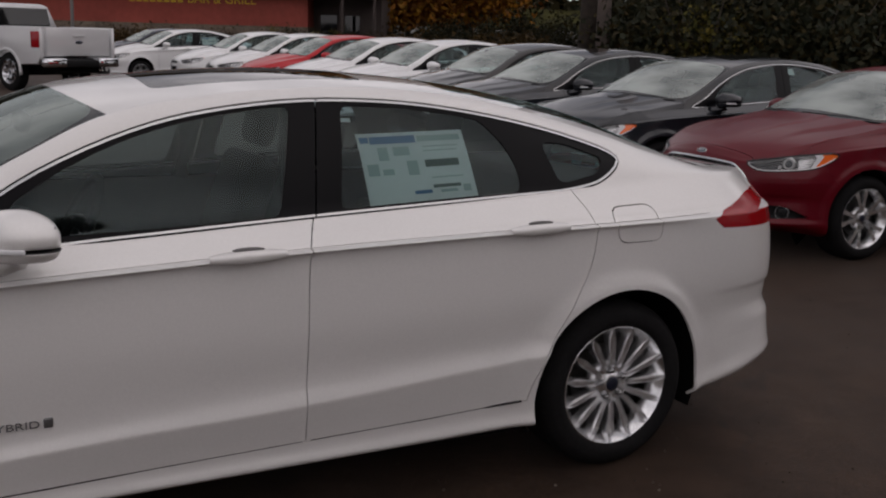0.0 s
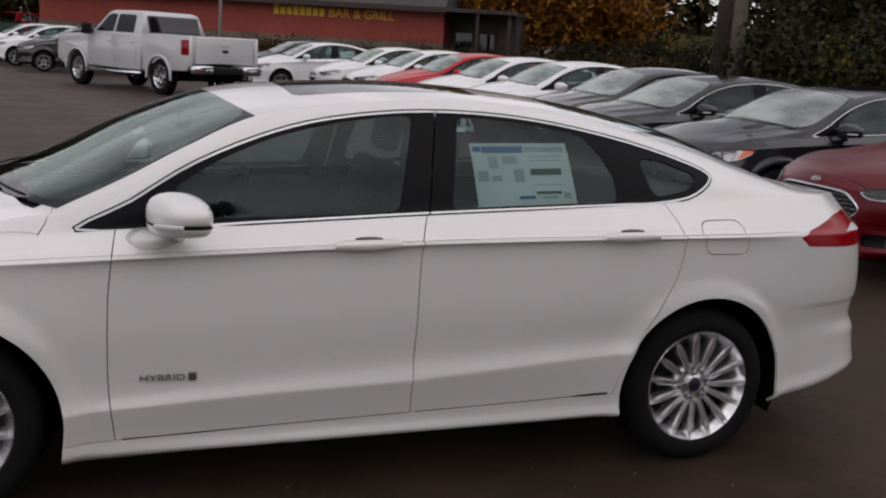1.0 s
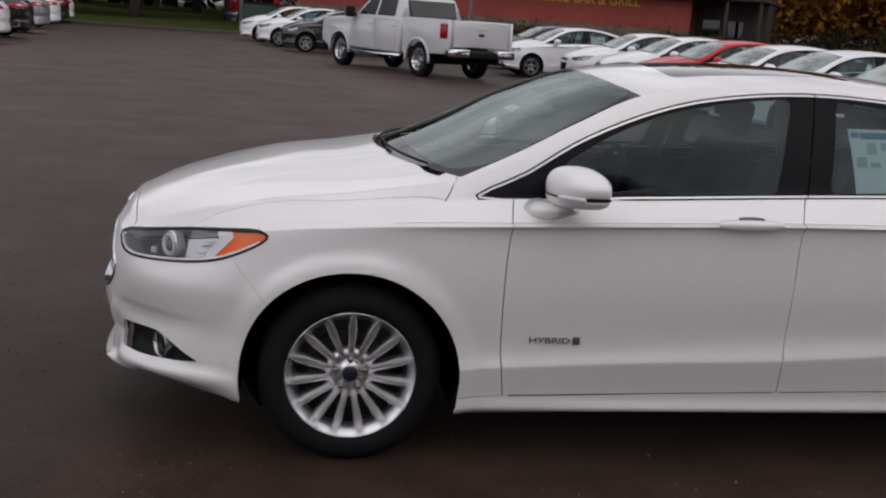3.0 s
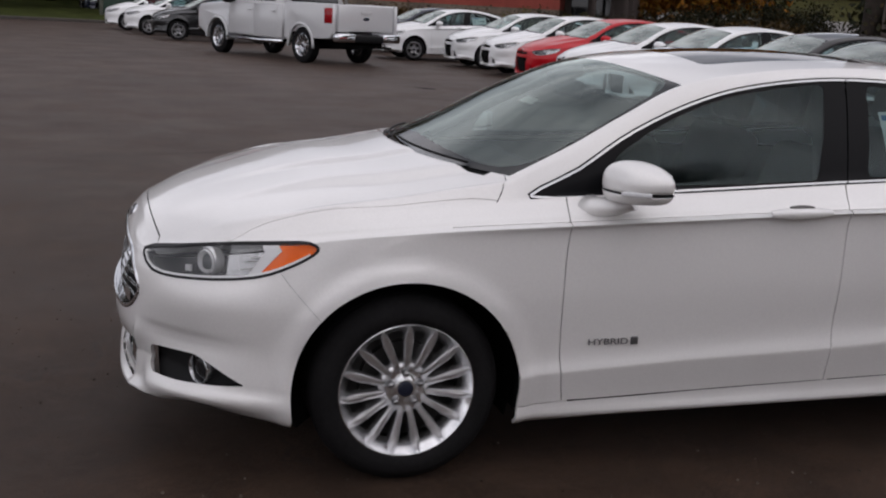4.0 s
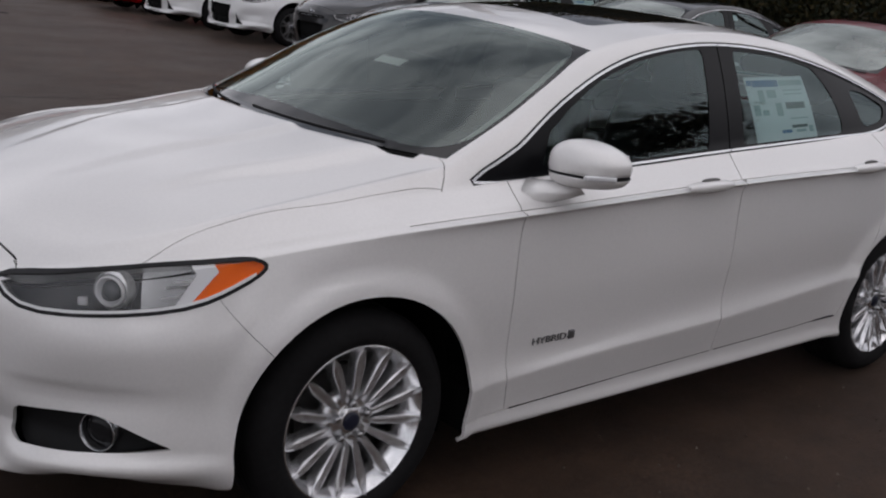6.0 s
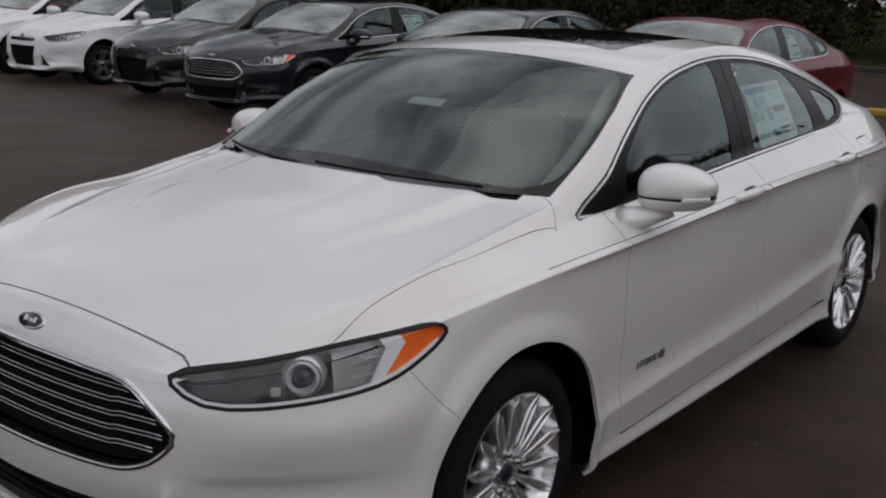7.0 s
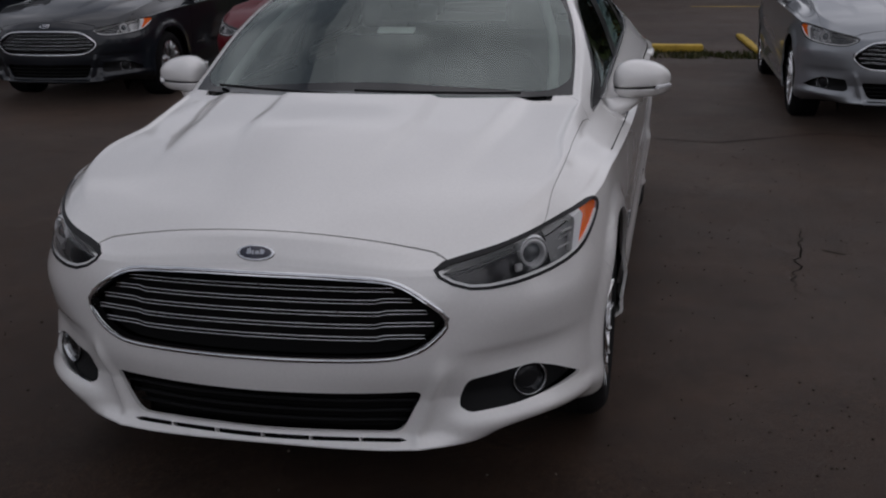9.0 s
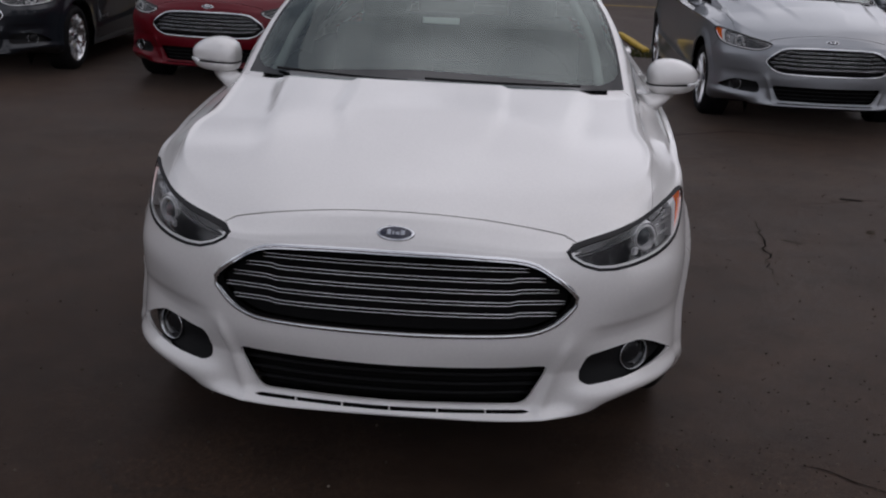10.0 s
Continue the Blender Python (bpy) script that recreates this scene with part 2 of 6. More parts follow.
B_LINE = table([(2, -.80, .49, .742), (3, -.672, .640, .783), (4, -.508, .733, .826), (5, -.268, .772, .880), (6, 0, .785, .922), (6.8, .36, .79, .957),
                (7, .55, .80, .972), (8, 1.05, .805, .99), (9, 1.6, .80, 1.02), (10, 2.25, .79, 1.05), (11, 2.85, .775, 1.085), (12, 3.25, .75, 1.10),
                (13, 3.5, .68, 1.10), (14, 3.68, .55, 1.095)])
R_LINE = joined(
    table([(2, -.802, .46, .749), (3, -.655, .600, .810), (4, -.485, .700, .864), (5, -.25, .735, .919), (6, 0, .730, .968), (6.8, .385, .745, 1.03)]),
    table([(6.8, .385, .745, 1.03), (7, .55, .735, 1.11), (7.5, .80, .70, 1.24), (8, 1.05, .635, 1.35), (8.5, 1.35, .605, 1.405), (9, 1.65, .59, 1.43),
           (9.6, 2.0, .59, 1.43), (10, 2.3, .595, 1.40), (10.6, 2.65, .61, 1.325), (11, 2.9, .63, 1.255), (11.6, 3.12, .65, 1.185), (12, 3.3, .66, 1.14),
           (13, 3.5, .60, 1.11), (14, 3.68, .50, 1.095)]), COWL)
C_LINE = joined(
    table([(2, -.835, 0, .802), (3, -.70, 0, .865), (4, -.50, 0, .925), (5, -.25, 0, .98), (6, 0, 0, 1.02), (6.8, .12, 0, 1.045)]),
    table([(6.8, .12, 0, 1.045), (7, .32, 0, 1.13), (7.5, .63, 0, 1.285), (8, .95, 0, 1.405), (8.5, 1.3, 0, 1.455), (9, 1.65, 0, 1.475),
           (9.6, 2.0, 0, 1.468), (10, 2.3, 0, 1.445), (10.6, 2.65, 0, 1.395), (11, 2.9, 0, 1.345), (11.6, 3.15, 0, 1.265), (12, 3.36, 0, 1.175),
           (13, 3.55, 0, 1.12), (14, 3.74, 0, 1.085)]), COWL)

NV = 34          # samples from the rail to the centreline
NB = 8           # samples from the belt to the rail
KS = np.concatenate([np.linspace(2, 6, 41)[:-1], np.linspace(6, COWL, 13)[:-1], np.linspace(COWL, 8, 25)[:-1], np.linspace(8, 12, 61)[:-1], np.linspace(12, 14, 21)])

STEPS = [3, 3, 6, 6, 14, 8, 8, 3, 7]      # samples between the feature lines


def ease(v, a, b):
    t = min(1, max(0, (v - a) / (b - a)))
    return t * t * (3 - 2 * t)


def hood_crease(x, y, k):
    """The raised middle of the hood: one long crease to the lamp and a short inner one."""
    if k > 6.7:
        fade = (COWL - k) / (COWL - 6.7)
    else:
        fade = 1.0
    outer = .565 - .10 * ease(x, .30, -.60)
    inner = .275 - .08 * ease(x, -.10, -.62)
    d = .024 * ease(y, outer + .032, outer - .032) * ease(x, -.66, .05)
    d += .011 * ease(y, inner + .017, inner - .017) * ease(x, -.68, -.15)
    d -= .012 * ease(x, -.66, .05)
    return d * fade


def top_station(k):
    """The points from the belt over the rail to the centreline at station k."""
    b, r, c = B_LINE(k)[0], R_LINE(k)[0], C_LINE(k)[0]
    pts = []
    for i in range(NB):
        f = i / NB
        p = b + (r - b) * f
        bulge = 0.018 * math.sin(math.pi * f) * min(1, max(0, (k - COWL) * 3))
        p[1] += bulge
        pts.append(p)
    for i in range(NV + 1):
        f = i / NV
        e = 1 - (1 - f) ** 2.1
        p = np.array([r[0] + (c[0] - r[0]) * e, r[1] * (1 - f), r[2] + (c[2] - r[2]) * e])
        if k < COWL:
            p[2] += hood_crease(p[0], p[1], k)
        pts.append(p)
    return np.array(pts)


def body_half():
    bm = bmesh.new()
    top = np.array([top_station(k) for k in KS])
    front, rear = top[0], top[-1]
    # lower body: along the ring from the front centre to the rear centre
    kf = np.linspace(0, 2, NB + NV + 1)
    kr = np.linspace(14, 16, NB + NV + 1)
    ku = np.concatenate([kf[:-1], KS, kr[1:]])
    plan = PLAN(ku)
    tang = PLAN(ku + .01) - PLAN(ku - .01)
    tang /= np.linalg.norm(tang, axis=1)[:, None]
    nrm = np.stack([-tang[:, 1], tang[:, 0]], 1) * np.array([1, 1])
    nrm[:, 0], nrm[:, 1] = -tang[:, 1], tang[:, 0]
    feats = []
    for ring in RINGS:
        v = ring(ku)
        feats.append(np.column_stack([plan + nrm * v[:, :1], v[:, 1]]))
    feats.append(np.concatenate([front[::-1][:-1], top[:, 0], rear[1:]]))
    feats = np.array(feats)
    feats[:, 0, 1] = 0
    feats[:, -1, 1] = 0
    steps = STEPS
    js = np.sort(np.concatenate([np.linspace(i, i + 1, n, endpoint=False) for i, n in enumerate(steps)] + [[len(steps), 2.93, 3.06, 6.93, 7.1]]))
    flat = feats.reshape(len(feats), -1)
    parts = [(0, spline(range(4), flat[:4])), (3, spline(range(3, 8), flat[3:8])), (7, spline(range(7, 9), flat[7:9])), (8, spline(range(8, 10), flat[8:]))]
    rows = np.array([[g for k, g in parts if k <= j + 1e-9][-1](j)[0] for j in js]).reshape(len(js), len(ku), 3)
    for hub in (0.0, 2.85):
        d = np.hypot(rows[:, :, 0] - hub, rows[:, :, 2] - .325)
        rows[:, :, 1] += .016 * np.clip((.448 - d) / .032, 0, 1) * np.clip((d - .30) / .05, 0, 1) * (rows[:, :, 1] > .6)
    # the fold above the fog lamps, and the fin from the grille corner down to the lip
    kk, zz = ku[None, :], rows[:, :, 2]
    step = lambda v, a, b: np.clip((v - a) / (b - a), 0, 1) ** 2 * (3 - 2 * np.clip((v - a) / (b - a), 0, 1))
    window = step(kk, 2.0, 2.5) * step(kk, 4.5, 3.4)
    push = -.0065 * step(zz, .506, .482) * step(zz, .415, .46) * window
    push = push + .013 * np.exp(-((kk - 1.60 - 1.75 * np.clip(zz - .27, 0, .2)) / .085) ** 2) * step(zz, .50, .43) * step(zz, .225, .26)
    rows[:, :, 0] += push * nrm[None, :, 0]
    rows[:, :, 1] += push * nrm[None, :, 1]
    # a ledge under the fog lamps and a fine groove along the shoulder
    push = .013 * step(zz, .338, .302) * step(zz, .25, .285) * step(kk, 1.9, 2.3) * step(kk, 4.9, 4.2)
    push = push - .007 * step(zz, .655, .635) * step(zz, .50, .58) * step(kk, 12.0, 12.8)
    push = push + .016 * step(zz, .56, .50) * step(zz, .28, .36) * step(kk, 12.6, 13.4)
    groove = int(np.argmin(abs(js - 8)))
    push[groove] -= .006 * (step(kk, 4.6, 5.4) * step(kk, 13.2, 12.4))[0]
    rows[:, :, 0] += push * nrm[None, :, 0]
    rows[:, :, 1] += push * nrm[None, :, 1]
    rows[:, 0, 1] = 0
    rv = [[bm.verts.new(p) for p in row] for row in rows[:-1]]
    tv = [[bm.verts.new(p) for p in st] for st in top]
    rv.append(tv[0][::-1][:-1] + [st[0] for st in tv] + tv[-1][1:])
    for a, b in zip(rv[:-1], rv[1:]):
        for i in range(len(a) - 1):
            bm.faces.new((a[i], b[i], b[i + 1], a[i + 1]))
    grid = {}
    for s in range(len(tv) - 1):
        for i in range(NB + NV):
            grid[s, i] = bm.faces.new((tv[s][i], tv[s][i + 1], tv[s + 1][i + 1], tv[s + 1][i]))
    return bm, grid


def nose_warp(p):
    """The saloon's nose, a little wider, higher and further forward."""
    x, y, z = p[0], p[1], p[2]
    f = ease(x, 0, -.32)
    g = f * ease(abs(y), .48, .78)
    return (x - .008 * f, y * (1 + .014 * f + .012 * g), z + .012 * f * ease(z, .30, .60) + .009 * g * ease(z, .66, .80))


# ---- cutting and exporting panels ----
AX, AY, AZ = Vector((1, 0, 0)), Vector((0, 1, 0)), Vector((0, 0, 1))


def slanted(x, y):
    return Vector((x, y, 0)).normalized()


def rounded(pts, n=5, closed=True):
    """A smooth outline through the given corners."""
    m = len(pts)
    out = []
    for i in range(m if closed else m - 1):
        p0, p1, p2, p3 = (np.array(pts[j % m] if closed else pts[min(max(j, 0), m - 1)], float) for j in (i - 1, i, i + 1, i + 2))
        for s in range(n):
            t = s / n
            out.append(tuple(.5 * (2 * p1 + (p2 - p0) * t + (2 * p0 - 5 * p1 + 4 * p2 - p3) * t**2 + (3 * p1 - p0 - 3 * p2 + p3) * t**3)))
    if not closed:
        out.append(tuple(pts[-1]))
    return out


def soft_corners(pts, r=.02, n=4):
    """The outline with its corners rounded off."""
    out = []
    m = len(pts)
    for i in range(m):
        p, a, b = (Vector(pts[j % m]) for j in (i, i - 1, i + 1))
        u, v = a - p, b - p
        k = min(r, u.length * .45, v.length * .45)
        s, e = p + u.normalized() * k, p + v.normalized() * k
        for j in range(n + 1):
            t = j / n
            out.append(tuple((1 - t)**2 * s + 2 * t * (1 - t) * p + t * t * e))
    return out


def inset(poly, d):
    """The outline moved inwards by d."""
    m = len(poly)
    area = sum(poly[i][0] * poly[(i + 1) % m][1] - poly[(i + 1) % m][0] * poly[i][1] for i in range(m))
    sg = 1 if area > 0 else -1
    out = []
    for i in range(m):
        p, a, b = Vector(poly[i]), Vector(poly[i - 1]), Vector(poly[(i + 1) % m])
        u, v = (p - a).normalized(), (b - p).normalized()
        n = Vector((-(u.y + v.y), u.x + v.x))
        n = n.normalized() if n.length > 1e-6 else Vector((-u.y, u.x))
        c = max(.5, n.dot(Vector((-u.y, u.x))))
        out.append(tuple(p + n * (sg * d / c)))
    return out


def ribbon(line, w):
    """A strip of width w along a line, as an outline."""
    left, right = [], []
    for i, p in enumerate(line):
        a, b = Vector(line[max(i - 1, 0)]), Vector(line[min(i + 1, len(line) - 1)])
        d = (b - a).normalized() * (w / 2)
        left.append((p[0] - d.y, p[1] + d.x))
        right.append((p[0] + d.y, p[1] - d.x))
    return left + right[::-1]


def is_inside(poly, p, q):
    hit = False
    j = len(poly) - 1
    for i in range(len(poly)):
        (xi, yi), (xj, yj) = poly[i], poly[j]
        if (yi > q) != (yj > q) and p < (xj - xi) * (q - yi) / (yj - yi) + xi:
            hit = not hit
        j = i
    return hit


def cut(bm, faces, a, b, poly):
    """Cut the faces along the outline, seen along a x b. Returns the faces inside and outside."""
    n = a.cross(b)
    faces = set(faces)
    ps, qs = [p for p, q in poly], [q for p, q in poly]
    box = min(ps) - .03, max(ps) + .03, min(qs) - .03, max(qs) + .03

    def span(f):
        us = [v.co.dot(a) for v in f.verts]
        ws = [v.co.dot(b) for v in f.verts]
        return min(us), max(us), min(ws), max(ws)

    def meets(s, t):
        return s[0] <= t[1] and s[1] >= t[0] and s[2] <= t[3] and s[3] >= t[2]

    work = {f for f in faces if meets(span(f), box)}
    rest = faces - work
    for (p0, q0), (p1, q1) in zip(poly, poly[1:] + poly[:1]):
        d = a * (p1 - p0) + b * (q1 - q0)
        if d.length < 1e-5:
            continue
        e = .001
        seg = min(p0, p1) - e, max(p0, p1) + e, min(q0, q1) - e, max(q0, q1) + e
        near = [f for f in work if meets(span(f), seg)]
        if not near:
            continue
        geom = list({v for f in near for v in f.verts}) + list({x for f in near for x in f.edges}) + near
        r = bmesh.ops.bisect_plane(bm, geom=geom, plane_co=a * p0 + b * q0, plane_no=d.cross(n).normalized(), dist=1e-5)
        work = {f for f in work if f.is_valid} | {g for g in r['geom'] if isinstance(g, bmesh.types.BMFace)}
    inside = set()
    for f in work:
        c = f.calc_center_median()
        if is_inside(poly, c.dot(a), c.dot(b)):
            inside.add(f)
    return inside, (work - inside) | rest


def islands(faces):
    faces = set(faces)
    out = []
    while faces:
        seed = faces.pop()
        group, todo = [seed], [seed]
        while todo:
            for e in todo.pop().edges:
                for g in e.link_faces:
                    if g in faces:
                        faces.discard(g)
                        group.append(g)
                        todo.append(g)
        out.append(group)
    return out


def link_mesh(name, verts, polys, mat, parent=None, smooth=True, label="", normals=None):
    me = bpy.data.meshes.new(name)
    me.from_pydata(verts, [], polys)
    for m in (mat if isinstance(mat, (list, tuple)) else [mat]):
        me.materials.append(m)
    if smooth:
        me.polygons.foreach_set("use_smooth", [True] * len(me.polygons))
    if normals is not None:
        me.normals_split_custom_set(normals)
    ob = new(name, me)
    if parent is not None:
        ob.parent = parent
    if label:
        ob["label"] = label
    return ob


def part(name, bm, mat, parent, label="", smooth=True):
    """Link a bmesh as one mesh object under a thing or part."""
    me = bpy.data.meshes.new(name)
    if smooth:
        for f in bm.faces:
            f.smooth = True
    bm.to_mesh(me)
    bm.free()
    for m in (mat if isinstance(mat, (list, tuple)) else [mat]):
        me.materials.append(m)
    ob = new(name, me)
    ob.parent = parent
    if label:
        ob["label"] = label
    return ob


def panel(name, faces, layer, mat, parent, side, flange=.012, offset=0.0, label="", warp=None):
    """Export faces of the half body as a panel with turned-in edges. side: both, left (-y) or right (+y)."""
    faces = list(faces)
    use = {}
    for f in faces:
        for e in f.edges:
            use[e] = use.get(e, 0) + 1
    verts, norms, polys, loops = [], [], [], []
    index = {}

    def put(v, sgn, depth):
        n = v[layer]
        n = n.normalized() if n.length > .1 else v.normal
        mid = abs(v.co.y) < 1e-4
        key = (v.index, 1 if mid and side == 'both' else sgn, depth)
        if key not in index:
            p = v.co + n * (offset - depth)
            if mid:
                p.y = 0
            p = (p.x, p.y * sgn, p.z)
            index[key] = len(verts)
            verts.append(warp(p) if warp else p)
            norms.append((n.x, n.y * sgn, n.z))
        return index[key]

    for sgn in ((1, -1) if side == 'both' else (1,) if side == 'right' else (-1,)):
        for f in faces:
            ids = [put(v, sgn, 0) for v in f.verts]
            if sgn < 0:
                ids.reverse()
            if len(set(ids)) < 3:
                continue
            polys.append(ids)
            loops += [norms[i] for i in ids]
        if flange:
            for f in faces:
                vs = list(f.verts)
                for v, w in zip(vs, vs[1:] + vs[:1]):
                    e = next(x for x in v.link_edges if x.other_vert(v) is w)
                    if use.get(e) != 1 or (abs(v.co.y) < 1e-4 and abs(w.co.y) < 1e-4):
                        continue
                    ids = [put(w, sgn, 0), put(v, sgn, 0), put(v, sgn, flange), put(w, sgn, flange)]
                    if sgn < 0:
                        ids.reverse()
                    polys.append(ids)
                    fn = (Vector(verts[ids[1]]) - Vector(verts[ids[0]])).cross(Vector(verts[ids[2]]) - Vector(verts[ids[0]]))
                    fn = tuple(fn.normalized()) if fn.length > 1e-12 else (0, 0, 1)
                    loops += [fn] * 4
    return link_mesh(name, verts, polys, mat, parent, True, label, loops)


def lathe(profile, n=48, arc=2 * math.pi):
    """A solid of revolution about y: profile of (radius, y)."""
    bm = bmesh.new()
    full = abs(arc - 2 * math.pi) < 1e-6
    rings = []
    for i in range(n if full else n + 1):
        t = arc * i / n
        rings.append([bm.verts.new((r * math.cos(t), y, r * math.sin(t))) for r, y in profile])
    for i in range(n):
        a, b = rings[i], rings[(i + 1) % len(rings)]
        for j in range(len(profile) - 1):
            bm.faces.new((a[j], a[j + 1], b[j + 1], b[j]))
    bmesh.ops.remove_doubles(bm, verts=bm.verts[:], dist=1e-6)
    bmesh.ops.recalc_face_normals(bm, faces=bm.faces[:])
    return bm


def box(bm, x0, x1, y0, y1, z0, z1, bevel=0.0, m=None, segs=2):
    """A box with rounded edges added to bm."""
    r = bmesh.ops.create_cube(bm, size=1, matrix=Matrix.Translation(((x0 + x1) / 2, (y0 + y1) / 2, (z0 + z1) / 2)) @ Matrix.Diagonal((x1 - x0, y1 - y0, z1 - z0, 1)))
    vs = r['verts']
    if bevel:
        es = list({e for v in vs for e in v.link_edges})
        out = bmesh.ops.bevel(bm, geom=es, offset=bevel, segments=segs, profile=.5, affect='EDGES')
        vs = list({v for f in out['faces'] for v in f.verts} | {v for v in vs if v.is_valid})
    if m is not None:
        bmesh.ops.transform(bm, matrix=m, verts=vs)
    return bm


def tube(points, r, n=8, closed=False):
    """A round bar along points."""
    bm = bmesh.new()
    pts = [Vector(p) for p in points]
    rings = []
    m = len(pts)
    for i, p in enumerate(pts):
        d = pts[(i + 1) % m if closed else min(i + 1, m - 1)] - pts[i - 1 if closed else max(i - 1, 0)]
        d.normalize()
        u = d.cross(AZ if abs(d.z) < .9 else AX).normalized()
        w = u.cross(d)
        rr = r[i] if isinstance(r, (list, tuple)) else r
        rings.append([bm.verts.new(p + (u * math.cos(2 * math.pi * k / n) + w * math.sin(2 * math.pi * k / n)) * rr) for k in range(n)])
    for i in range(m if closed else m - 1):
        a, b = rings[i], rings[(i + 1) % m]
        for k in range(n):
            bm.faces.new((a[k], a[(k + 1) % n], b[(k + 1) % n], b[k]))
    if not closed:
        bm.faces.new(rings[0][::-1])
        bm.faces.new(rings[-1])
    bmesh.ops.recalc_face_normals(bm, faces=bm.faces[:])
    return bm


# ---- wheels ----
def spoke_mesh():
    bm = bmesh.new()
    rows = []
    for r, w, a in ((.066, .0050, -.026), (.070, .0095, -.0195), (.080, .0125, -.0165), (.100, .0132, -.0135), (.125, .0140, -.0105), (.150, .0158, -.0075), (.176, .0174, -.004), (.198, .0150, -.001), (.216, .0095, .0025), (.2305, .0028, .004)):
        row = []
        for f, h in ((-1, -.032), (-.97, -.014), (-.91, -.001), (-.82, .0070), (-.72, .0082), (-.62, .0050), (-.48, -.0030), (-.22, -.0090), (0, -.0105), (.22, -.0090), (.48, -.0030), (.62, .0050), (.72, .0082), (.82, .0070), (.91, -.001), (.97, -.014), (1, -.032)):
            row.append(bm.verts.new(Vector((f * w, a + h, r))))
        rows.append(row)
    for p, q in zip(rows[:-1], rows[1:]):
        for i in range(16):
            bm.faces.new((p[i], p[i + 1], q[i + 1], q[i]))
    bm.faces.new(rows[-1])
    bmesh.ops.recalc_face_normals(bm, faces=bm.faces[:])
    return bm


def five_spoke_mesh(wide=.030):
    bm = bmesh.new()
    for lean in (-1, 1):
        rows = []
        for r, w, a, t in ((.055, .022, -.022, .05), (.10, .016, -.012, .16), (.16, .015, -.006, .20), (.205, .019, -.002, .22), (.226, .022, -.004, .24)):
            rot = Matrix.Rotation(lean * t * wide / .03, 3, 'Y')
            rows.append([bm.verts.new(rot @ Vector((f * w, a + h, r))) for f, h in ((-1, -.03), (-.9, 0), (.9, 0), (1, -.03))])
        for p, q in zip(rows[:-1], rows[1:]):
            for i in range(3):
                bm.faces.new((p[i], p[i + 1], q[i + 1], q[i]))
    bmesh.ops.recalc_face_normals(bm, faces=bm.faces[:])
    return bm


def wheel_meshes(spokes, count, alloy, tyre_r=.327, rim_r=.232, segs=60, grooves=5):
    """The meshes of a wheel, axis along y, its face at +y."""
    k = rim_r / .232
    rim = lathe([(.192, -.060), (.199, -.038), (.209, -.020), (.222, -.006), (.229, .004), (.233, .003), (.234, -.004), (.230, -.012), (.226, -.19), (.20, -.20)], segs)
    hub = lathe([(0, -.024), (.030, -.022), (.036, -.024), (.044, -.031), (.058, -.034), (.070, -.032), (.080, -.033), (.090, -.040), (.096, -.065)], segs // 2)
    spokes.normal_update()
    for src in (hub,):
        me = bpy.data.meshes.new("tmp")
        src.to_mesh(me)
        src.free()
        rim.from_mesh(me)
        bpy.data.meshes.remove(me)
    bmesh.ops.scale(rim, vec=(k, 1, k), verts=rim.verts[:])
    bmesh.ops.scale(spokes, vec=(k, 1, k), verts=spokes.verts[:])
    t = tyre_r
    tread = []
    for i in range(grooves):
        y = -.035 - i * .036
        tread += [(t - .001, y), (t, y - .004), (t, y - .028), (t - .001, y - .031), (t - .009, y - .032), (t - .009, y - .035)]
    tyre = lathe([(rim_r - .006, -.01), (rim_r + .002, .004), (rim_r + .012, .011), (rim_r + .03, .0165), (rim_r + .034, .0155), (rim_r + .05, .017), (t - .03, .008), (t - .012, -.010), (t - .004, -.024)]
                 + tread + [(t - .01, -.215), (t - .04, -.226), (rim_r, -.215), (rim_r - .01, -.19)], segs)
    # beyond .15 a dark skirt, added for the shade in the spoke gaps
    disc = lathe([(.03, -.085), (.148, -.085), (.150, -.09), (.150, -.107), (.20 * k, -.115), (.208 * k, -.13)], segs // 2)
    cap = lathe([(0, -.0135), (.02, -.0145), (.027, -.018), (.028, -.026)], 24)
    nut = lathe([(0, -.008), (.006, -.009), (.0098, -.013), (.0108, -.019), (.0135, -.0225), (.014, -.036)], 12)
    out = {"count": count}
    for key, bm, mat in (("wheel", rim, alloy), ("spoke", spokes, alloy), ("tyre", tyre, M_TYRE), ("brake_disc", disc, M_IRON), ("centre_cap", cap, M_CAP), ("lug_nut", nut, M_NUT)):
        me = bpy.data.meshes.new(key)
        for f in bm.faces:
            f.smooth = True
        bm.to_mesh(me)
        bm.free()
        me.materials.append(mat)
        if key in ("wheel", "spoke", "lug_nut", "brake_disc"):
            me.set_sharp_from_angle(angle=radians(50))
        out[key] = me
    return out


def add_wheel(meshes, parent, x, y, z, left, turn=0.0):
    w = new("wheel", meshes["wheel"])
    w.parent = parent
    w.matrix_local = pose(x, y, z, 0, 0, 180 if left else 0) @ pose(0, 0, 0, 0, turn, 0)
    for key in ("tyre", "brake_disc", "centre_cap"):
        o = new(key, meshes[key])
        o.parent = w
    for i in range(meshes["count"]):
        o = new("spoke", meshes["spoke"])
        o.parent = w
        o.matrix_local = pose(0, 0, 0, 0, 360 * i / meshes["count"], 0)
    for i in range(5):
        o = new("lug_nut", meshes["lug_nut"])
        o.parent = w
        a = 2 * math.pi * i / 5
        o.location = (.0545 * math.sin(a), 0, .0545 * math.cos(a))
    return w


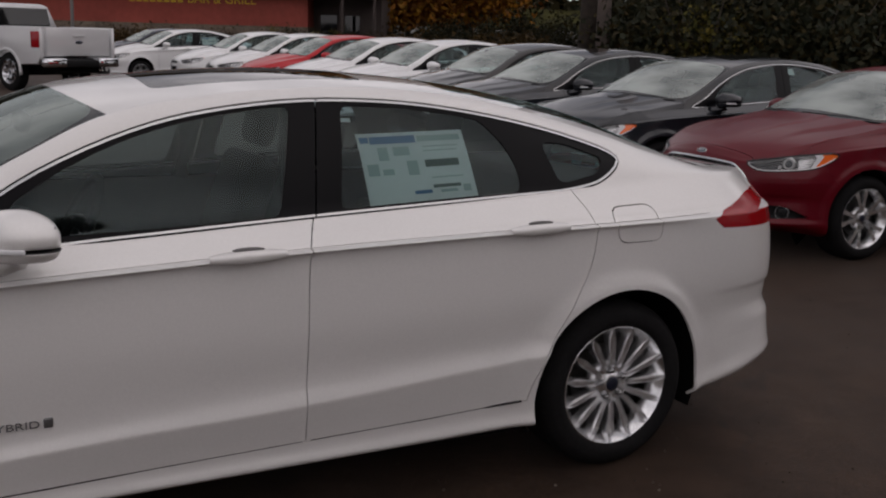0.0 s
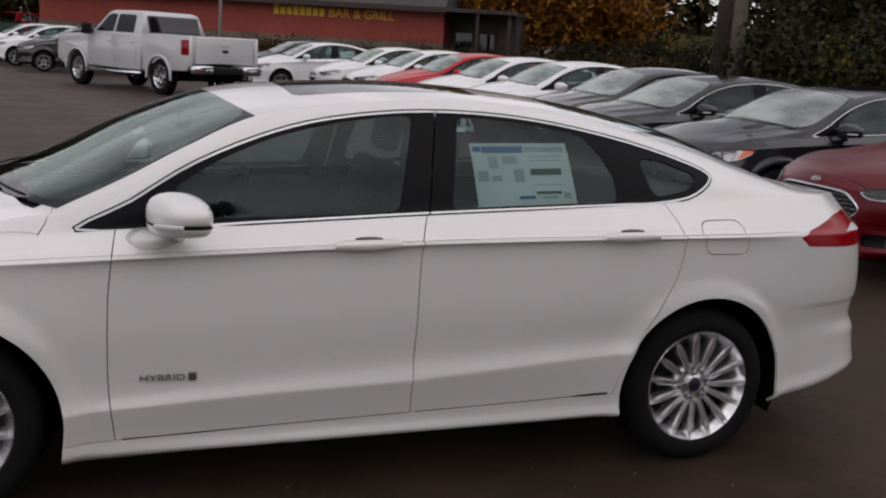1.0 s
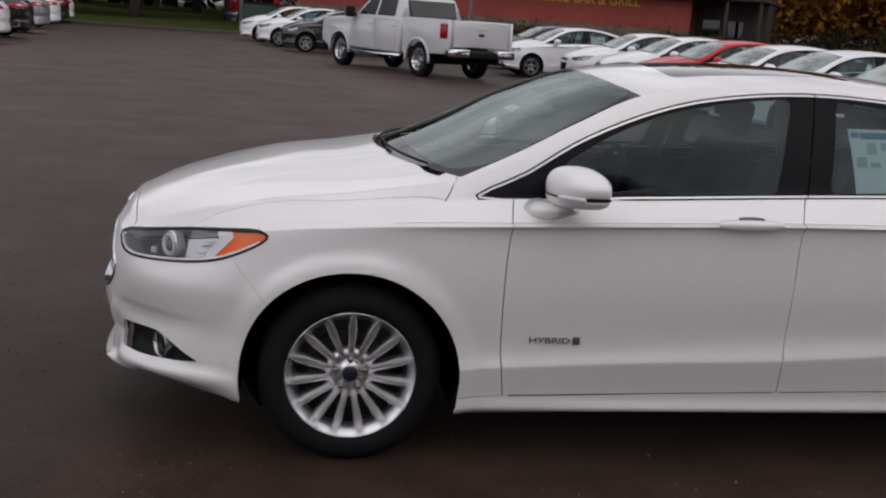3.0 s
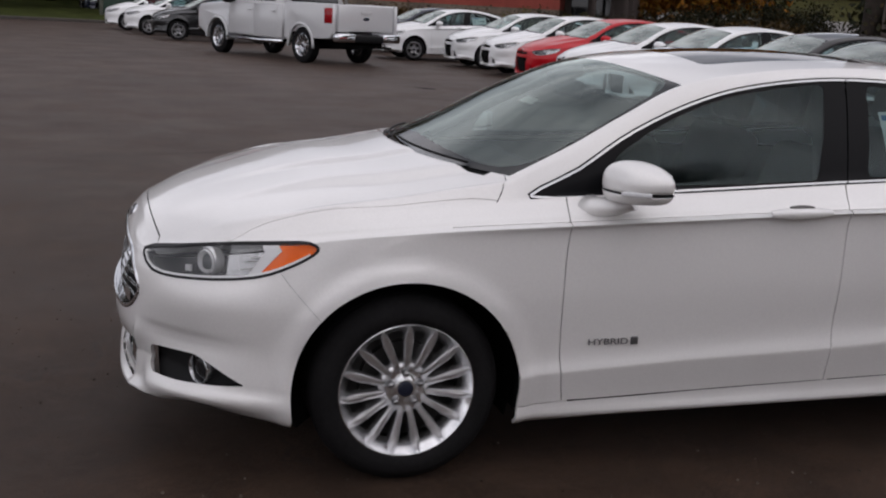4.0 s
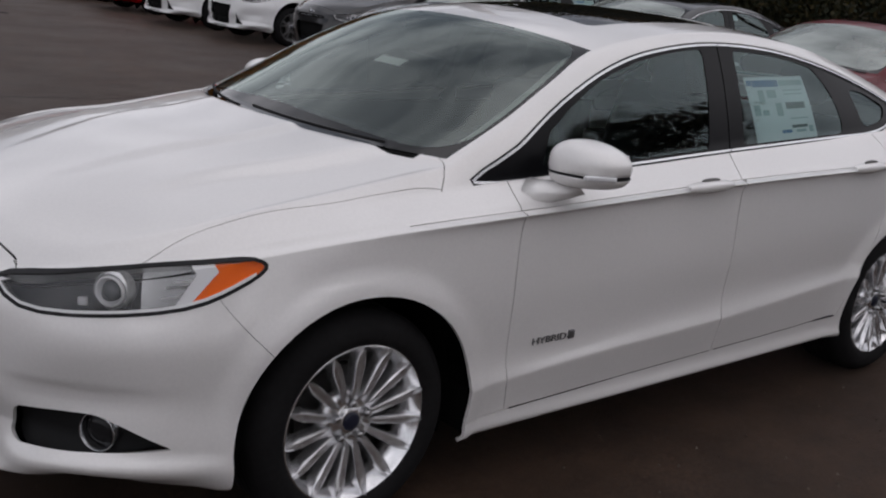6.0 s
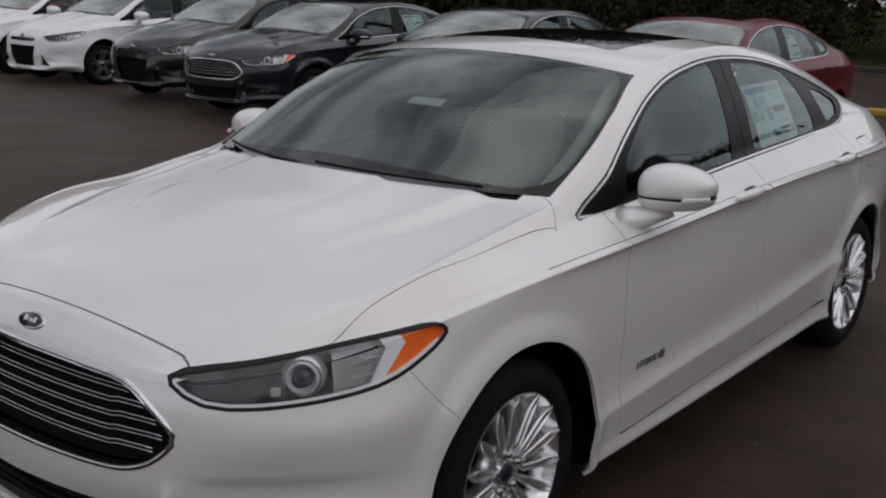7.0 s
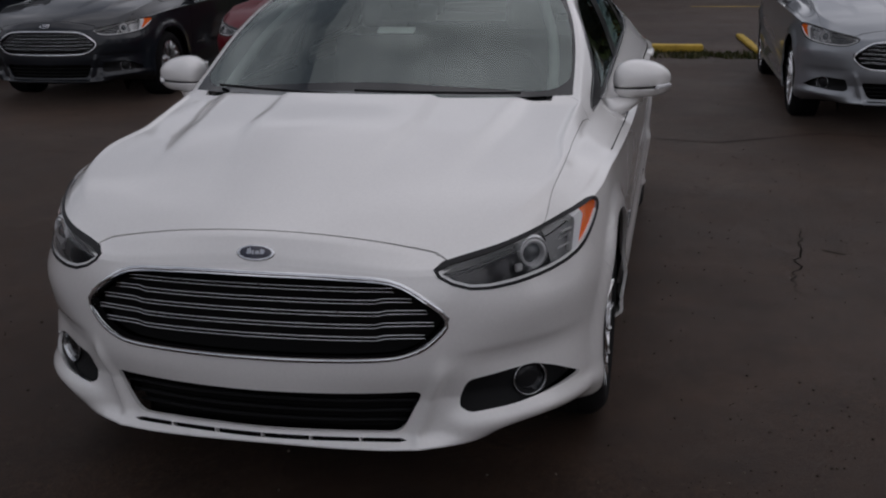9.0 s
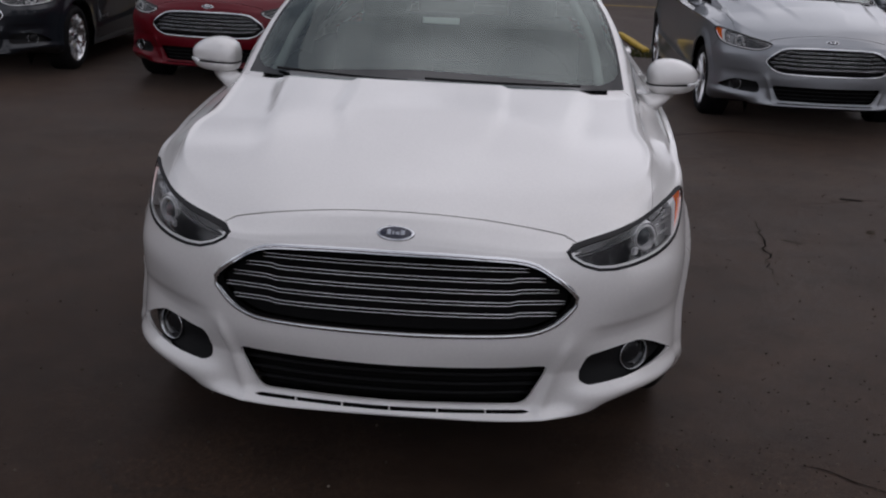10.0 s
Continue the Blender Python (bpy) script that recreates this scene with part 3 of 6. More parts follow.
# ---- the sedan ----
LAMP_AXIS = slanted(.824, .567)
FOG_AXIS = slanted(.748, .663)
DLO = rounded([(.425, .962), (1.0, .988), (1.65, 1.022), (2.40, 1.054), (2.66, 1.066), (2.83, 1.10), (2.925, 1.185), (2.72, 1.268), (2.40, 1.343), (2.05, 1.392), (1.69, 1.402), (1.36, 1.371), (1.105, 1.314), (.82, 1.205), (.60, 1.075)], 4)
SALOON = dict(
    lamp=rounded([(-.415, .727), (-.345, .668), (-.16, .672), (.05, .695), (.17, .738), (.238, .785), (.205, .813), (.08, .805), (-.062, .791), (-.25, .764)], 3),
    amber=[(.073, .86), (.123, .78), (.018, .66), (.30, .66), (.30, .86)],
    grille=rounded([(-.5, .490), (-.5, .712), (-.25, .712), (0, .712), (.12, .712), (.25, .709), (.37, .700), (.445, .664), (.518, .597), (.482, .538), (.418, .505), (.33, .494), (.12, .490), (0, .490), (-.25, .490)], 3),
    intake=soft_corners([(-.2, .398), (.452, .400), (.388, .276), (-.2, .270)], .03),
    slot=soft_corners([(-.2, .2575), (.385, .2605), (.405, .2555), (.385, .251), (-.2, .2475)], .005, 2),
    fog=soft_corners([(-.240, .418), (-.254, .342), (-.232, .326), (-.10, .331), (.163, .352), (.045, .402), (-.03, .426), (-.12, .424)], .022),
    fog_at=(-.031, .380), wheel_r=.327)


def build_saloon(name, style, paint, meshes, detail=True, warp=None):
    car = new(name)
    bm, grid = body_half()
    bm.normal_update()
    layer = bm.verts.layers.float_vector.new("n")
    for v in bm.verts:
        n = v.normal.copy()
        if abs(v.co.y) < 1e-4:
            n.y = 0
            n.normalize()
        v[layer] = n
    tops = {}
    for (s, i), f in grid.items():
        k = KS[s]
        if COWL <= k < 8 and i > NB:
            key = 'windshield'
        elif 9.95 <= k < 11.9 and i > NB + NV // 6:
            key = 'backlight'
        elif k < COWL - .1:
            key = 'hood'
        elif COWL - .1 <= k < COWL and i >= NB + 4:
            key = 'cowl'
        elif k >= COWL and i < NB:
            key = 'flank'
        elif k >= COWL:
            key = 'roof' if k < 11.9 else 'decklid'
        else:
            key = 'lower'
        tops.setdefault(key, set()).add(f)
    lower = set(bm.faces) - set().union(*tops.values()) | tops.pop('lower')

    def out(nm, faces, mat, side='both', parent=car, **kw):
        return panel(nm, faces, layer, mat, parent, side, warp=warp, **kw)

    def pair(nm, faces, mat, parents=(car, car), **kw):
        return [out(nm, faces, mat, s, p, **kw) for s, p in zip(('left', 'right'), parents)]

    def region(faces, test):
        a = {f for f in faces if test(f.calc_center_median())}
        return a, faces - a

    # wheel openings
    for hub, r in ((0.0, .385), (2.85, .388)):
        ring = [(hub + r * math.cos(math.pi * i / 28), .325 + r * math.sin(math.pi * i / 28)) for i in range(29)] + [(hub - r + .008, .20), (hub - r + .008, .05), (hub + r - .008, .05), (hub + r - .008, .20)]
        some, rest = region(lower, lambda c: abs(c.x - hub) < .5 and c.y > .5)
        gone, keep = cut(bm, some, AX, AZ, ring)
        lower = keep | rest
    # head lamps
    lower |= tops.pop('hood')
    some, rest = region(lower, lambda c: -.92 < c.x < -.1 and c.z > .6 and c.y > .3)
    lamp, keep = cut(bm, some, LAMP_AXIS, AZ, style['lamp'])
    lower = keep | rest
    rim_in = inset(style['lamp'], .0085)
    inner, gasket = cut(bm, lamp, LAMP_AXIS, AZ, rim_in)
    amber, clear = cut(bm, inner, LAMP_AXIS, AZ, style['amber'])
    a = style['amber']
    wedge_line = [(a[0][0] - .062, a[0][1]), (a[1][0] - .052, a[1][1] - .006), (a[2][0] - .022, a[2][1]), a[2], a[1], a[0]]
    wedge, clear = cut(bm, clear, LAMP_AXIS, AZ, wedge_line)
    inner = amber | wedge | clear
    bowl_in, bowl_out = cut(bm, set(inner), LAMP_AXIS, AZ, [(-.5, .60), (-.05, .60), (-.06, .90), (-.5, .90)])
    inner = bowl_in | bowl_out
    amber = {f for f in inner if is_inside(style['amber'], f.calc_center_median().dot(LAMP_AXIS), f.calc_center_median().z)}
    wedge = {f for f in inner - amber if is_inside(wedge_line, f.calc_center_median().dot(LAMP_AXIS), f.calc_center_median().z)}
    clear = inner - amber - wedge
    core, rim = cut(bm, set(inner), LAMP_AXIS, AZ, inset(style['lamp'], .0155))
    mid_line = lambda p: (.724 if p < -.30 else .735) + .17 * max(0, p + .02)
    guide = {f for f in rim if f.calc_center_median().z < mid_line(f.calc_center_median().dot(LAMP_AXIS))}
    inner = core | rim
    bowl_in, bowl_out = (set(), set())
    for f in inner:
        (bowl_in if f.calc_center_median().dot(LAMP_AXIS) < -.055 else bowl_out).add(f)
    amber = {f for f in inner - guide if is_inside(style['amber'], f.calc_center_median().dot(LAMP_AXIS), f.calc_center_median().z)}
    wedge = {f for f in inner - amber - guide if is_inside(wedge_line, f.calc_center_median().dot(LAMP_AXIS), f.calc_center_median().z)}
    clear = inner - amber - wedge - guide
    # grille, intake, slot
    some, rest = region(lower, lambda c: c.x < -.7 and c.y < .62 and c.z < .74)
    grille, keep = cut(bm, some, AY, AZ, style['grille'])
    ring_g = inset(style['grille'], .0075)
    grille_in, surround = cut(bm, grille, AY, AZ, ring_g)
    intake, keep = cut(bm, keep, AY, AZ, style['intake'])
    slot, keep = cut(bm, keep, AY, AZ, style['slot'])
    lower = keep | rest
    # fog lamp pockets
    some, rest = region(lower, lambda c: c.x < -.42 and c.y > .45 and c.z < .5)
    fog, keep = cut(bm, some, FOG_AXIS, AZ, style['fog'])
    lower = keep | rest
    # tail lamps
    some, rest = region(lower, lambda c: c.x > 3.2 and c.y > .3 and c.z > .8)
    tail, keep = cut(bm, some, AX, AZ, [(3.29, .946), (3.345, .908), (3.62, .893), (3.99, .89), (3.99, 1.0), (3.66, 1.03), (3.56, 1.022)])
    tail_white, tail = cut(bm, tail, AX, AZ, [(3.60, .955), (3.68, .978), (3.78, .970), (3.78, .948)])
    lower = keep | rest
    # seams, and a slit for the dark line of the shoulder crease
    gap = .0036
    seams = [
        [(.556, .985), (.540, .93), (.528, .85), (.520, .70), (.525, .45), (.548, .273)],
        [(.548, .273), (1.0, .288), (1.6, .305), (2.05, .318), (2.43, .335)],
        [(1.668, 1.04), (1.622, .97), (1.602, .90), (1.595, .62), (1.590, .43), (1.592, .302)],
        [(2.665, 1.08), (2.705, .97), (2.68, .81), (2.60, .665), (2.52, .54), (2.45, .40), (2.43, .333)],
        [(-.43, .735), (-.37, .66), (-.27, .55)],
        [(.548, .273), (.46, .268), (.28, .26)],
        # no joint here: an open slit draws the shaded line of the crease
        [(.13, .884), (.25, .891), (.5, .903), (1.0, .925), (1.6, .948), (2.2, .960), (2.7, .9635), (3.32, .967)],
    ]
    side_faces, rest = region(lower, lambda c: c.y > .55 and -.55 < c.x < 3.3)
    for i, line in enumerate(seams):
        gone, side_faces = cut(bm, side_faces, AX, AZ, ribbon(rounded(line, 3, False), (.0014 if i == 4 else .0012 if i == 6 else .0034 if i == 1 else gap)))
    cap_out = soft_corners([(2.80, .885), (3.015, .885), (3.0, 1.02), (2.79, 1.015)], .05, 4)
    cap_all, side_faces = cut(bm, side_faces, AX, AZ, cap_out)
    fuel, gone = cut(bm, cap_all, AX, AZ, inset(cap_out, .004))
    lower = side_faces | rest
    nose = [(float(p[0]) + .019, float(p[1])) for p in top_station(2.0)[::-1]]
    nose = [(nose[0][0], -.02)] + nose[2:-1:3] + [(-.786, .474), (-.786, .490), (-.796, .515), (-.785, .56)]
    edge = rounded([(-.66, .70), (-.563, .728), (-.46, .732), (-.35, .742), (-.21, .754), (-.085, .762), (.08, .768), (.23, .774), (.312, .786)], 3, False)
    notch = [(.306, .790), (.330, .768), (.352, .735), (.357, .70), (.345, .63)]
    top_faces, rest = region(lower, lambda c: c.z > .70 and c.x < .5)
    for line, wide in ((nose, .0045), (edge, .0014), (notch, .003)):
        gone, top_faces = cut(bm, top_faces, AX, AY, ribbon(line, wide))
    lower = top_faces | rest
    bm.verts.index_update()
    names = {}
    for group in islands(lower):
        cs = [f.calc_center_median() for f in group]
        c = sum(cs, Vector()) / len(cs)
        if len(group) < 12:
            continue
        if any(abs(p.y) < .05 and -.4 < p.x < 0 and p.z > .8 for p in cs):
            key = 'hood'
        elif c.x < -.2 and min(p.x for p in cs) < -.8:
            key = 'front_bumper'
        elif c.x < .55:
            key = 'fender'
        elif .5 < c.x < 1.6 and c.z > .33:
            key = 'front_door'
        elif 1.6 <= c.x < 2.5 and c.z > .36:
            key = 'rear_door'
        else:
            key = 'rear_body'
        names.setdefault(key, set()).update(group)
    # greenhouse
    flank = tops['flank']
    dlo, flank = cut(bm, flank, AX, AZ, DLO)
    ring1, ring2 = inset(DLO, .006), inset(DLO, .0135)
    dlo, drip = cut(bm, dlo, AX, AZ, ring1)
    dlo, chrome = cut(bm, dlo, AX, AZ, ring2)
    split = ribbon([(1.735, 1.42), (1.692, 1.2), (1.662, 1.0)], .006)
    gone, dlo = cut(bm, dlo, AX, AZ, split)
    gone, chrome = cut(bm, chrome, AX, AZ, split)
    panes = []
    for poly in (soft_corners([(.69, 1.010), (1.1, 1.018), (1.545, 1.038), (1.588, 1.2), (1.632, 1.378), (1.50, 1.368), (1.36, 1.347), (1.23, 1.322), (1.105, 1.288), (.99, 1.245), (.88, 1.195), (.745, 1.115)], .03),
                 soft_corners([(1.758, 1.050), (2.1, 1.064), (2.45, 1.078), (2.462, 1.12), (2.45, 1.18), (2.415, 1.25), (2.345, 1.325), (2.20, 1.350), (2.05, 1.368), (1.815, 1.379), (1.785, 1.2)], .03),
                 soft_corners([(2.63, 1.095), (2.80, 1.125), (2.855, 1.18), (2.70, 1.235), (2.585, 1.245)], .04)):
        some, dlo = cut(bm, dlo, AX, AZ, poly)
        panes.append(some)
    # roof glass
    roof = tops['roof']
    pane, roof = cut(bm, roof, AX, AY, soft_corners([(1.22, -.02), (1.22, .43), (1.98, .43), (2.04, -.02)], .05))
    glass_pane, frit = cut(bm, tops['windshield'], AX, AY, rounded([(.225, -.3), (.22, .0), (.235, .30), (.31, .58), (.42, .690), (.56, .700), (.80, .662), (.985, .590), (1.005, .47), (.955, .2), (.935, -.3)], 4))

    bm.verts.index_update()
    out('roof', roof, paint)
    if detail:
        out('sunroof', pane, M_DARKGLASS, offset=-.002, label="dark tinted glass sunroof panel")
    else:
        out('sunroof', pane, paint)
    out('hood', names['hood'], paint, flange=.02)
    out('cowl', tops['cowl'], M_PLASTIC, offset=-.012)
    ws = out('windshield', glass_pane, M_GLASS, flange=0)
    out('windshield_border', frit, M_DARKGLASS, parent=ws, flange=.006)
    out('rear_window', tops['backlight'], M_TINT, flange=.006)
    out('decklid', tops['decklid'], paint)
    for side in ('left', 'right'):
        out('pillar_rail', flank, paint, side)
    out('front_bumper', names['front_bumper'], paint, flange=.012)
    pair('fender', names['fender'], paint, flange=.012)
    fd = pair('front_door', names['front_door'], paint, flange=.02)
    rd = pair('rear_door', names['rear_door'], paint, flange=.02)
    out('rear_body', names['rear_body'], paint, flange=.012)
    pair('fuel_door', fuel, paint, flange=.008)
    pair('window_seal', drip, M_BLACK, flange=0, offset=-.006)
    pair('window_chrome', chrome, M_BRIGHT if detail else M_BLACK, flange=.006, offset=.001)
    for piece in islands(dlo):
        if len(piece) > 3:
            pair('pillar_cover', piece, M_GLOSSBLACK, flange=.006, offset=-.004)
    pair('front_window', panes[0], M_TINT, fd, flange=0, offset=-.006)
    pair('rear_window_pane', panes[1], M_TINT, rd, flange=0, offset=-.006)
    pair('quarter_window', panes[2], M_TINT, flange=0, offset=-.009)
    for o in car.children_recursive:
        if o.type == 'MESH' and o.data.materials[0] in (M_TINT, M_GLASS):
            o.visible_shadow = False
    # lamps
    for side in ('left', 'right'):
        bowl = out('headlamp', bowl_in, M_LAMPBOWL, side, flange=0, offset=-.030)
        out('reflector_bowl', bowl_out, M_BOWL, side, bowl, flange=0, offset=-.026)
        out('gasket', gasket, M_BLACK, side, bowl, flange=.004, offset=.001)
        out('lamp_wall', gasket, M_BOWL, side, bowl, flange=.032, offset=-.004)
        lens = out('lens', clear, M_LENS, side, bowl, flange=0, offset=-.001)
        lens.visible_shadow = False
        out('reflector_wedge', wedge, M_SILVER, side, bowl, flange=.02, offset=-.004)
        out('turn_signal', amber, M_AMBER, side, bowl, flange=.01, offset=-.008, label="orange turn signal lens")
        tailob = out('tail_lamp', tail, M_RED, side, flange=.02, offset=.002, label="red tail lamp lens")
        if tail_white:
            out('reverse_lamp', tail_white, M_SILVER, side, tailob, flange=.02, offset=.003)
        sg = -1 if side == 'left' else 1

        def at(p, q, back, axis=LAMP_AXIS):
            """A place behind the lamp face: p along the lamp, q up, back behind it."""
            nrm = Vector((-axis.y, axis.x, 0))
            base = min((v for f in lamp for v in f.verts), key=lambda v: (v.co.dot(axis) - p)**2 + (v.co.z - q)**2) if axis is LAMP_AXIS else \
                min((v for f in (fog if detail else lower) for v in f.verts if v.co.x < 0), key=lambda v: (v.co.dot(axis) - p)**2 + (v.co.z - q)**2)
            c = base.co - nrm * back
            w = (c.x, c.y * sg, c.z)
            return (Vector(warp(w)) if warp else Vector(w)), Vector((nrm.x, nrm.y * sg, 0))

        # projector, reflector fins and the bright lower strip
        c, d = at(-.128, .724, .020)
        d = (d + Vector((-.6, 0, 0))).normalized()
        rot = d.to_track_quat('Y', 'Z').to_matrix().to_4x4()
        b = lathe([(.020, -.02), (.027, -.004), (.032, .006), (.037, .010), (.0395, .006), (.0395, -.03)], 28)
        b.transform(Matrix.Translation(c) @ rot)
        part('projector_ring', b, M_SILVER, bowl)
        c2, d2 = at(-.190, .700, .016)
        b = bmesh.new()
        box(b, -.012, .012, -.006, .006, -.011, .011, .004)
        b.transform(Matrix.Translation(c2) @ d2.to_track_quat('Y', 'Z').to_matrix().to_4x4())
        part('side_reflector', b, M_SILVER, bowl)
        b = lathe([(0, .013), (.013, .010), (.023, .001), (.027, -.01)], 24)
        b.transform(Matrix.Translation(c) @ rot)
        part('projector_lens', b, M_LENSBALL, bowl)
        b = lathe([(.0405, .000), (.043, .006), (.047, .003), (.051, -.010), (.052, -.03)], 28)
        b.transform(Matrix.Translation(c) @ rot)
        part('projector_shroud', b, M_BOWL, bowl)
        b = bmesh.new()
        for j in range(4):
            c2, d2 = at(.055, .722 + .0135 * j, .016)
            tang = (Vector((LAMP_AXIS.x, LAMP_AXIS.y * sg, 0)) + Vector((0, 0, .16))).normalized()
            upv = d2.cross(tang).normalized()
            m = Matrix.Translation(c2) @ Matrix((tang, d2.normalized(), upv)).transposed().to_4x4()
            box(b, -.060 + .006 * j, .024, -.004, .004, -.0017, .0017, .0008, m)
        part('reflector', b, M_LAMPWHITE, bowl, smooth=False)
        out('light_strip', guide, M_LAMPWHITE, side, bowl, flange=.006, offset=-.002, label="pale light strip along the lower lamp edge")
        # fog pocket
        pocket = out('fog_pocket', fog, M_PLASTIC, side, flange=0, offset=-.035)
        c, d = at(*style['fog_at'], .028, FOG_AXIS)
        d = (d + Vector((-.55, 0, 0))).normalized()
        rot = d.to_track_quat('Y', 'Z').to_matrix().to_4x4()
        b = lathe([(.046, -.02), (.0475, .012), (.050, .014), (.052, .010), (.052, -.03)], 32)
        b.transform(Matrix.Translation(c) @ rot)
        part('fog_ring', b, M_SATIN, pocket, "chrome ring round the fog lamp")
        b = lathe([(0, .006), (.02, .005), (.046, -.002), (.046, -.02)], 24)
        b.transform(Matrix.Translation(c) @ rot)
        part('fog_lens', b, M_FOGLENS, pocket)
    return car, dict(bm=bm, layer=layer, grille=grille_in, surround=surround, intake=intake, slot=slot, doors=(fd, rd), lower=lower)


def flank_point(x, z, depth=0.0, sgn=-1):
    """A place on the side of the greenhouse."""
    ks = np.linspace(COWL, 12, 400)
    b, r = B_LINE(ks), R_LINE(ks)
    f = np.clip((z - b[:, 2]) / np.maximum(r[:, 2] - b[:, 2], 1e-3), 0, 1)
    xs = b[:, 0] + (r[:, 0] - b[:, 0]) * f
    i = int(np.argmin(abs(xs - x)))
    p = b[i] + (r[i] - b[i]) * f[i]
    y = p[1] + .018 * math.sin(math.pi * f[i])
    lean = Vector((0, r[i][2] - b[i][2], b[i][1] - r[i][1])).normalized()
    return Vector((x, sgn * (y - depth * lean.y), z - depth * lean.z))


def sheet(name, corners, mat, parent, depth, n=4):
    """A thin sheet behind the side glass: corners (x, z) in order."""
    c = [np.array(p) for p in corners]
    verts, polys = [], []
    for d in (depth, depth + .0012):
        for i in range(n + 1):
            for j in range(n + 1):
                u, v = i / n, j / n
                p = (c[0] * (1 - u) + c[1] * u) * (1 - v) + (c[3] * (1 - u) + c[2] * u) * v
                verts.append(tuple(flank_point(p[0], p[1], d)))
    m = (n + 1)**2
    for o in (0, m):
        for i in range(n):
            for j in range(n):
                a = o + i * (n + 1) + j
                polys.append([a, a + n + 1, a + n + 2, a + 1] if o == 0 else [a, a + 1, a + n + 2, a + n + 1])
    return link_mesh(name, verts, polys, mat, parent, False)


def seat(parent, x, y, w, wide=False):
    """A car seat: cushion, backrest and head restraints."""
    bm = bmesh.new()
    box(bm, x - .25, x + .27, y - w, y + w, .42, .62, .05)
    c = part("seat_cushion", bm, M_CLOTH, parent)
    bm = bmesh.new()
    m = Matrix.Translation((x + .27, y, .58)) @ Matrix.Rotation(radians(-20), 4, 'Y').inverted() @ Matrix.Identity(4)
    box(bm, -.06, .07, -w, w, 0, .56, .05, m)
    part("seat_back", bm, M_CLOTH, parent)
    for yy in ((y - .38, y + .38) if wide else (y,)):
        bm = bmesh.new()
        m = Matrix.Translation((x + .47, yy, 1.14)) @ Matrix.Rotation(radians(14), 4, 'Y')
        box(bm, -.045, .045, -.125, .125, 0, .17, .04, m)
        part("head_restraint", bm, M_CLOTH, parent)


def side_mirror(parent, sgn, paint, warp=None, fine=True):
    """A door mirror: cap, lower shell, lamp strip, foot and glass. sgn -1: left."""
    def blob(cx, cy, cz, rx, ry, rz, power=2.9, zmin=-1, zmax=1):
        b = bmesh.new()
        bmesh.ops.create_uvsphere(b, u_segments=32 if fine else 16, v_segments=20 if fine else 10, radius=1)
        for v in b.verts:
            x, y, z = v.co
            k = (abs(x)**power + abs(y)**power + abs(z)**power) ** (-1 / power)
            x, y, z = x * k, y * k, z * k
            x = max(min(x, .88), -1)
            z = max(zmin, min(zmax, z))
            shrink = 1 - .40 * ((y * sgn + 1) / 2) ** 2.4 * (1 if z > 0 else .6)
            v.co = (cx + x * rx + .03 * y * sgn, cy + y * ry, cz + z * rz * shrink)
        if warp:
            for v in b.verts:
                v.co = warp(v.co)
        return b
    cy = sgn * .952
    cap = part("side_mirror", blob(.742, cy, 1.047, .094, .108, .076, 2.5, zmin=-.34), paint, parent, "door mirror with body-coloured cap")
    part("lower_shell", blob(.742, cy, 1.020, .092, .105, .054, 2.5, zmin=-.75, zmax=-.10), paint, cap)
    part("mirror_trim", blob(.744, cy, 1.019, .0935, .1065, .010, 2.5, zmin=-.4, zmax=.12), M_BLACK, cap)
    b = bmesh.new()
    box(b, -.05, .05, -.008, .008, -.0075, .0075, .004)
    b.transform(Matrix.Translation((.70, sgn * 1.034, 1.022)) @ Matrix.Rotation(radians(28 * sgn), 4, 'Z'))
    if warp:
        for v in b.verts:
            v.co = warp(v.co)
    part("lamp_strip", b, M_SILVER, cap, "clear turn lamp strip")
    foot = [(.640, sgn * .815, .935), (.655, sgn * .85, .940), (.69, sgn * .885, .957), (.735, sgn * .925, .990)]
    b = tube([warp(p) if warp else p for p in foot], [.066, .058, .048, .044], 14)
    for v in b.verts:
        v.co.z = .955 + (v.co.z - .955) * .62
    part("mirror_foot", b, paint, cap)
    b = bmesh.new()
    box(b, .824, .829, cy - .075, cy + .075, 1.008, 1.085, .002)
    if warp:
        for v in b.verts:
            v.co = warp(v.co)
    part("mirror_pane", b, M_MIRROR, cap)


def door_handle(parent, x0, x1, z, y, sgn, paint):
    bm = bmesh.new()
    n = 16
    rows = []
    for i in range(n + 1):
        f = i / n
        s = math.sin(math.pi * (.04 + .92 * f)) ** .32
        x = x0 + (x1 - x0) * f
        zc = z + .006 * (f - .5)
        rows.append([bm.verts.new((x, sgn * (y + .026 * s * math.sin(a) ** .7 if 0 < a < math.pi else y - .01), zc - .0205 * s * math.cos(a))) for a in np.linspace(0, math.pi, 9)])
    for a, b in zip(rows[:-1], rows[1:]):
        for j in range(8):
            bm.faces.new((a[j], a[j + 1], b[j + 1], b[j]))
    bmesh.ops.recalc_face_normals(bm, faces=bm.faces[:])
    h = part("door_handle", bm, paint, parent)
    # flat grey ellipse that paints the shade in the hand pocket
    bm = bmesh.new()
    bmesh.ops.create_uvsphere(bm, u_segments=20, v_segments=10, radius=1, matrix=Matrix.Translation(((x0 + x1) / 2, sgn * (y - .001), z + .0225)) @ Matrix.Diagonal((.052, .003, .0085, 1)))
    part("handle_recess", bm, M_POCKET, h)


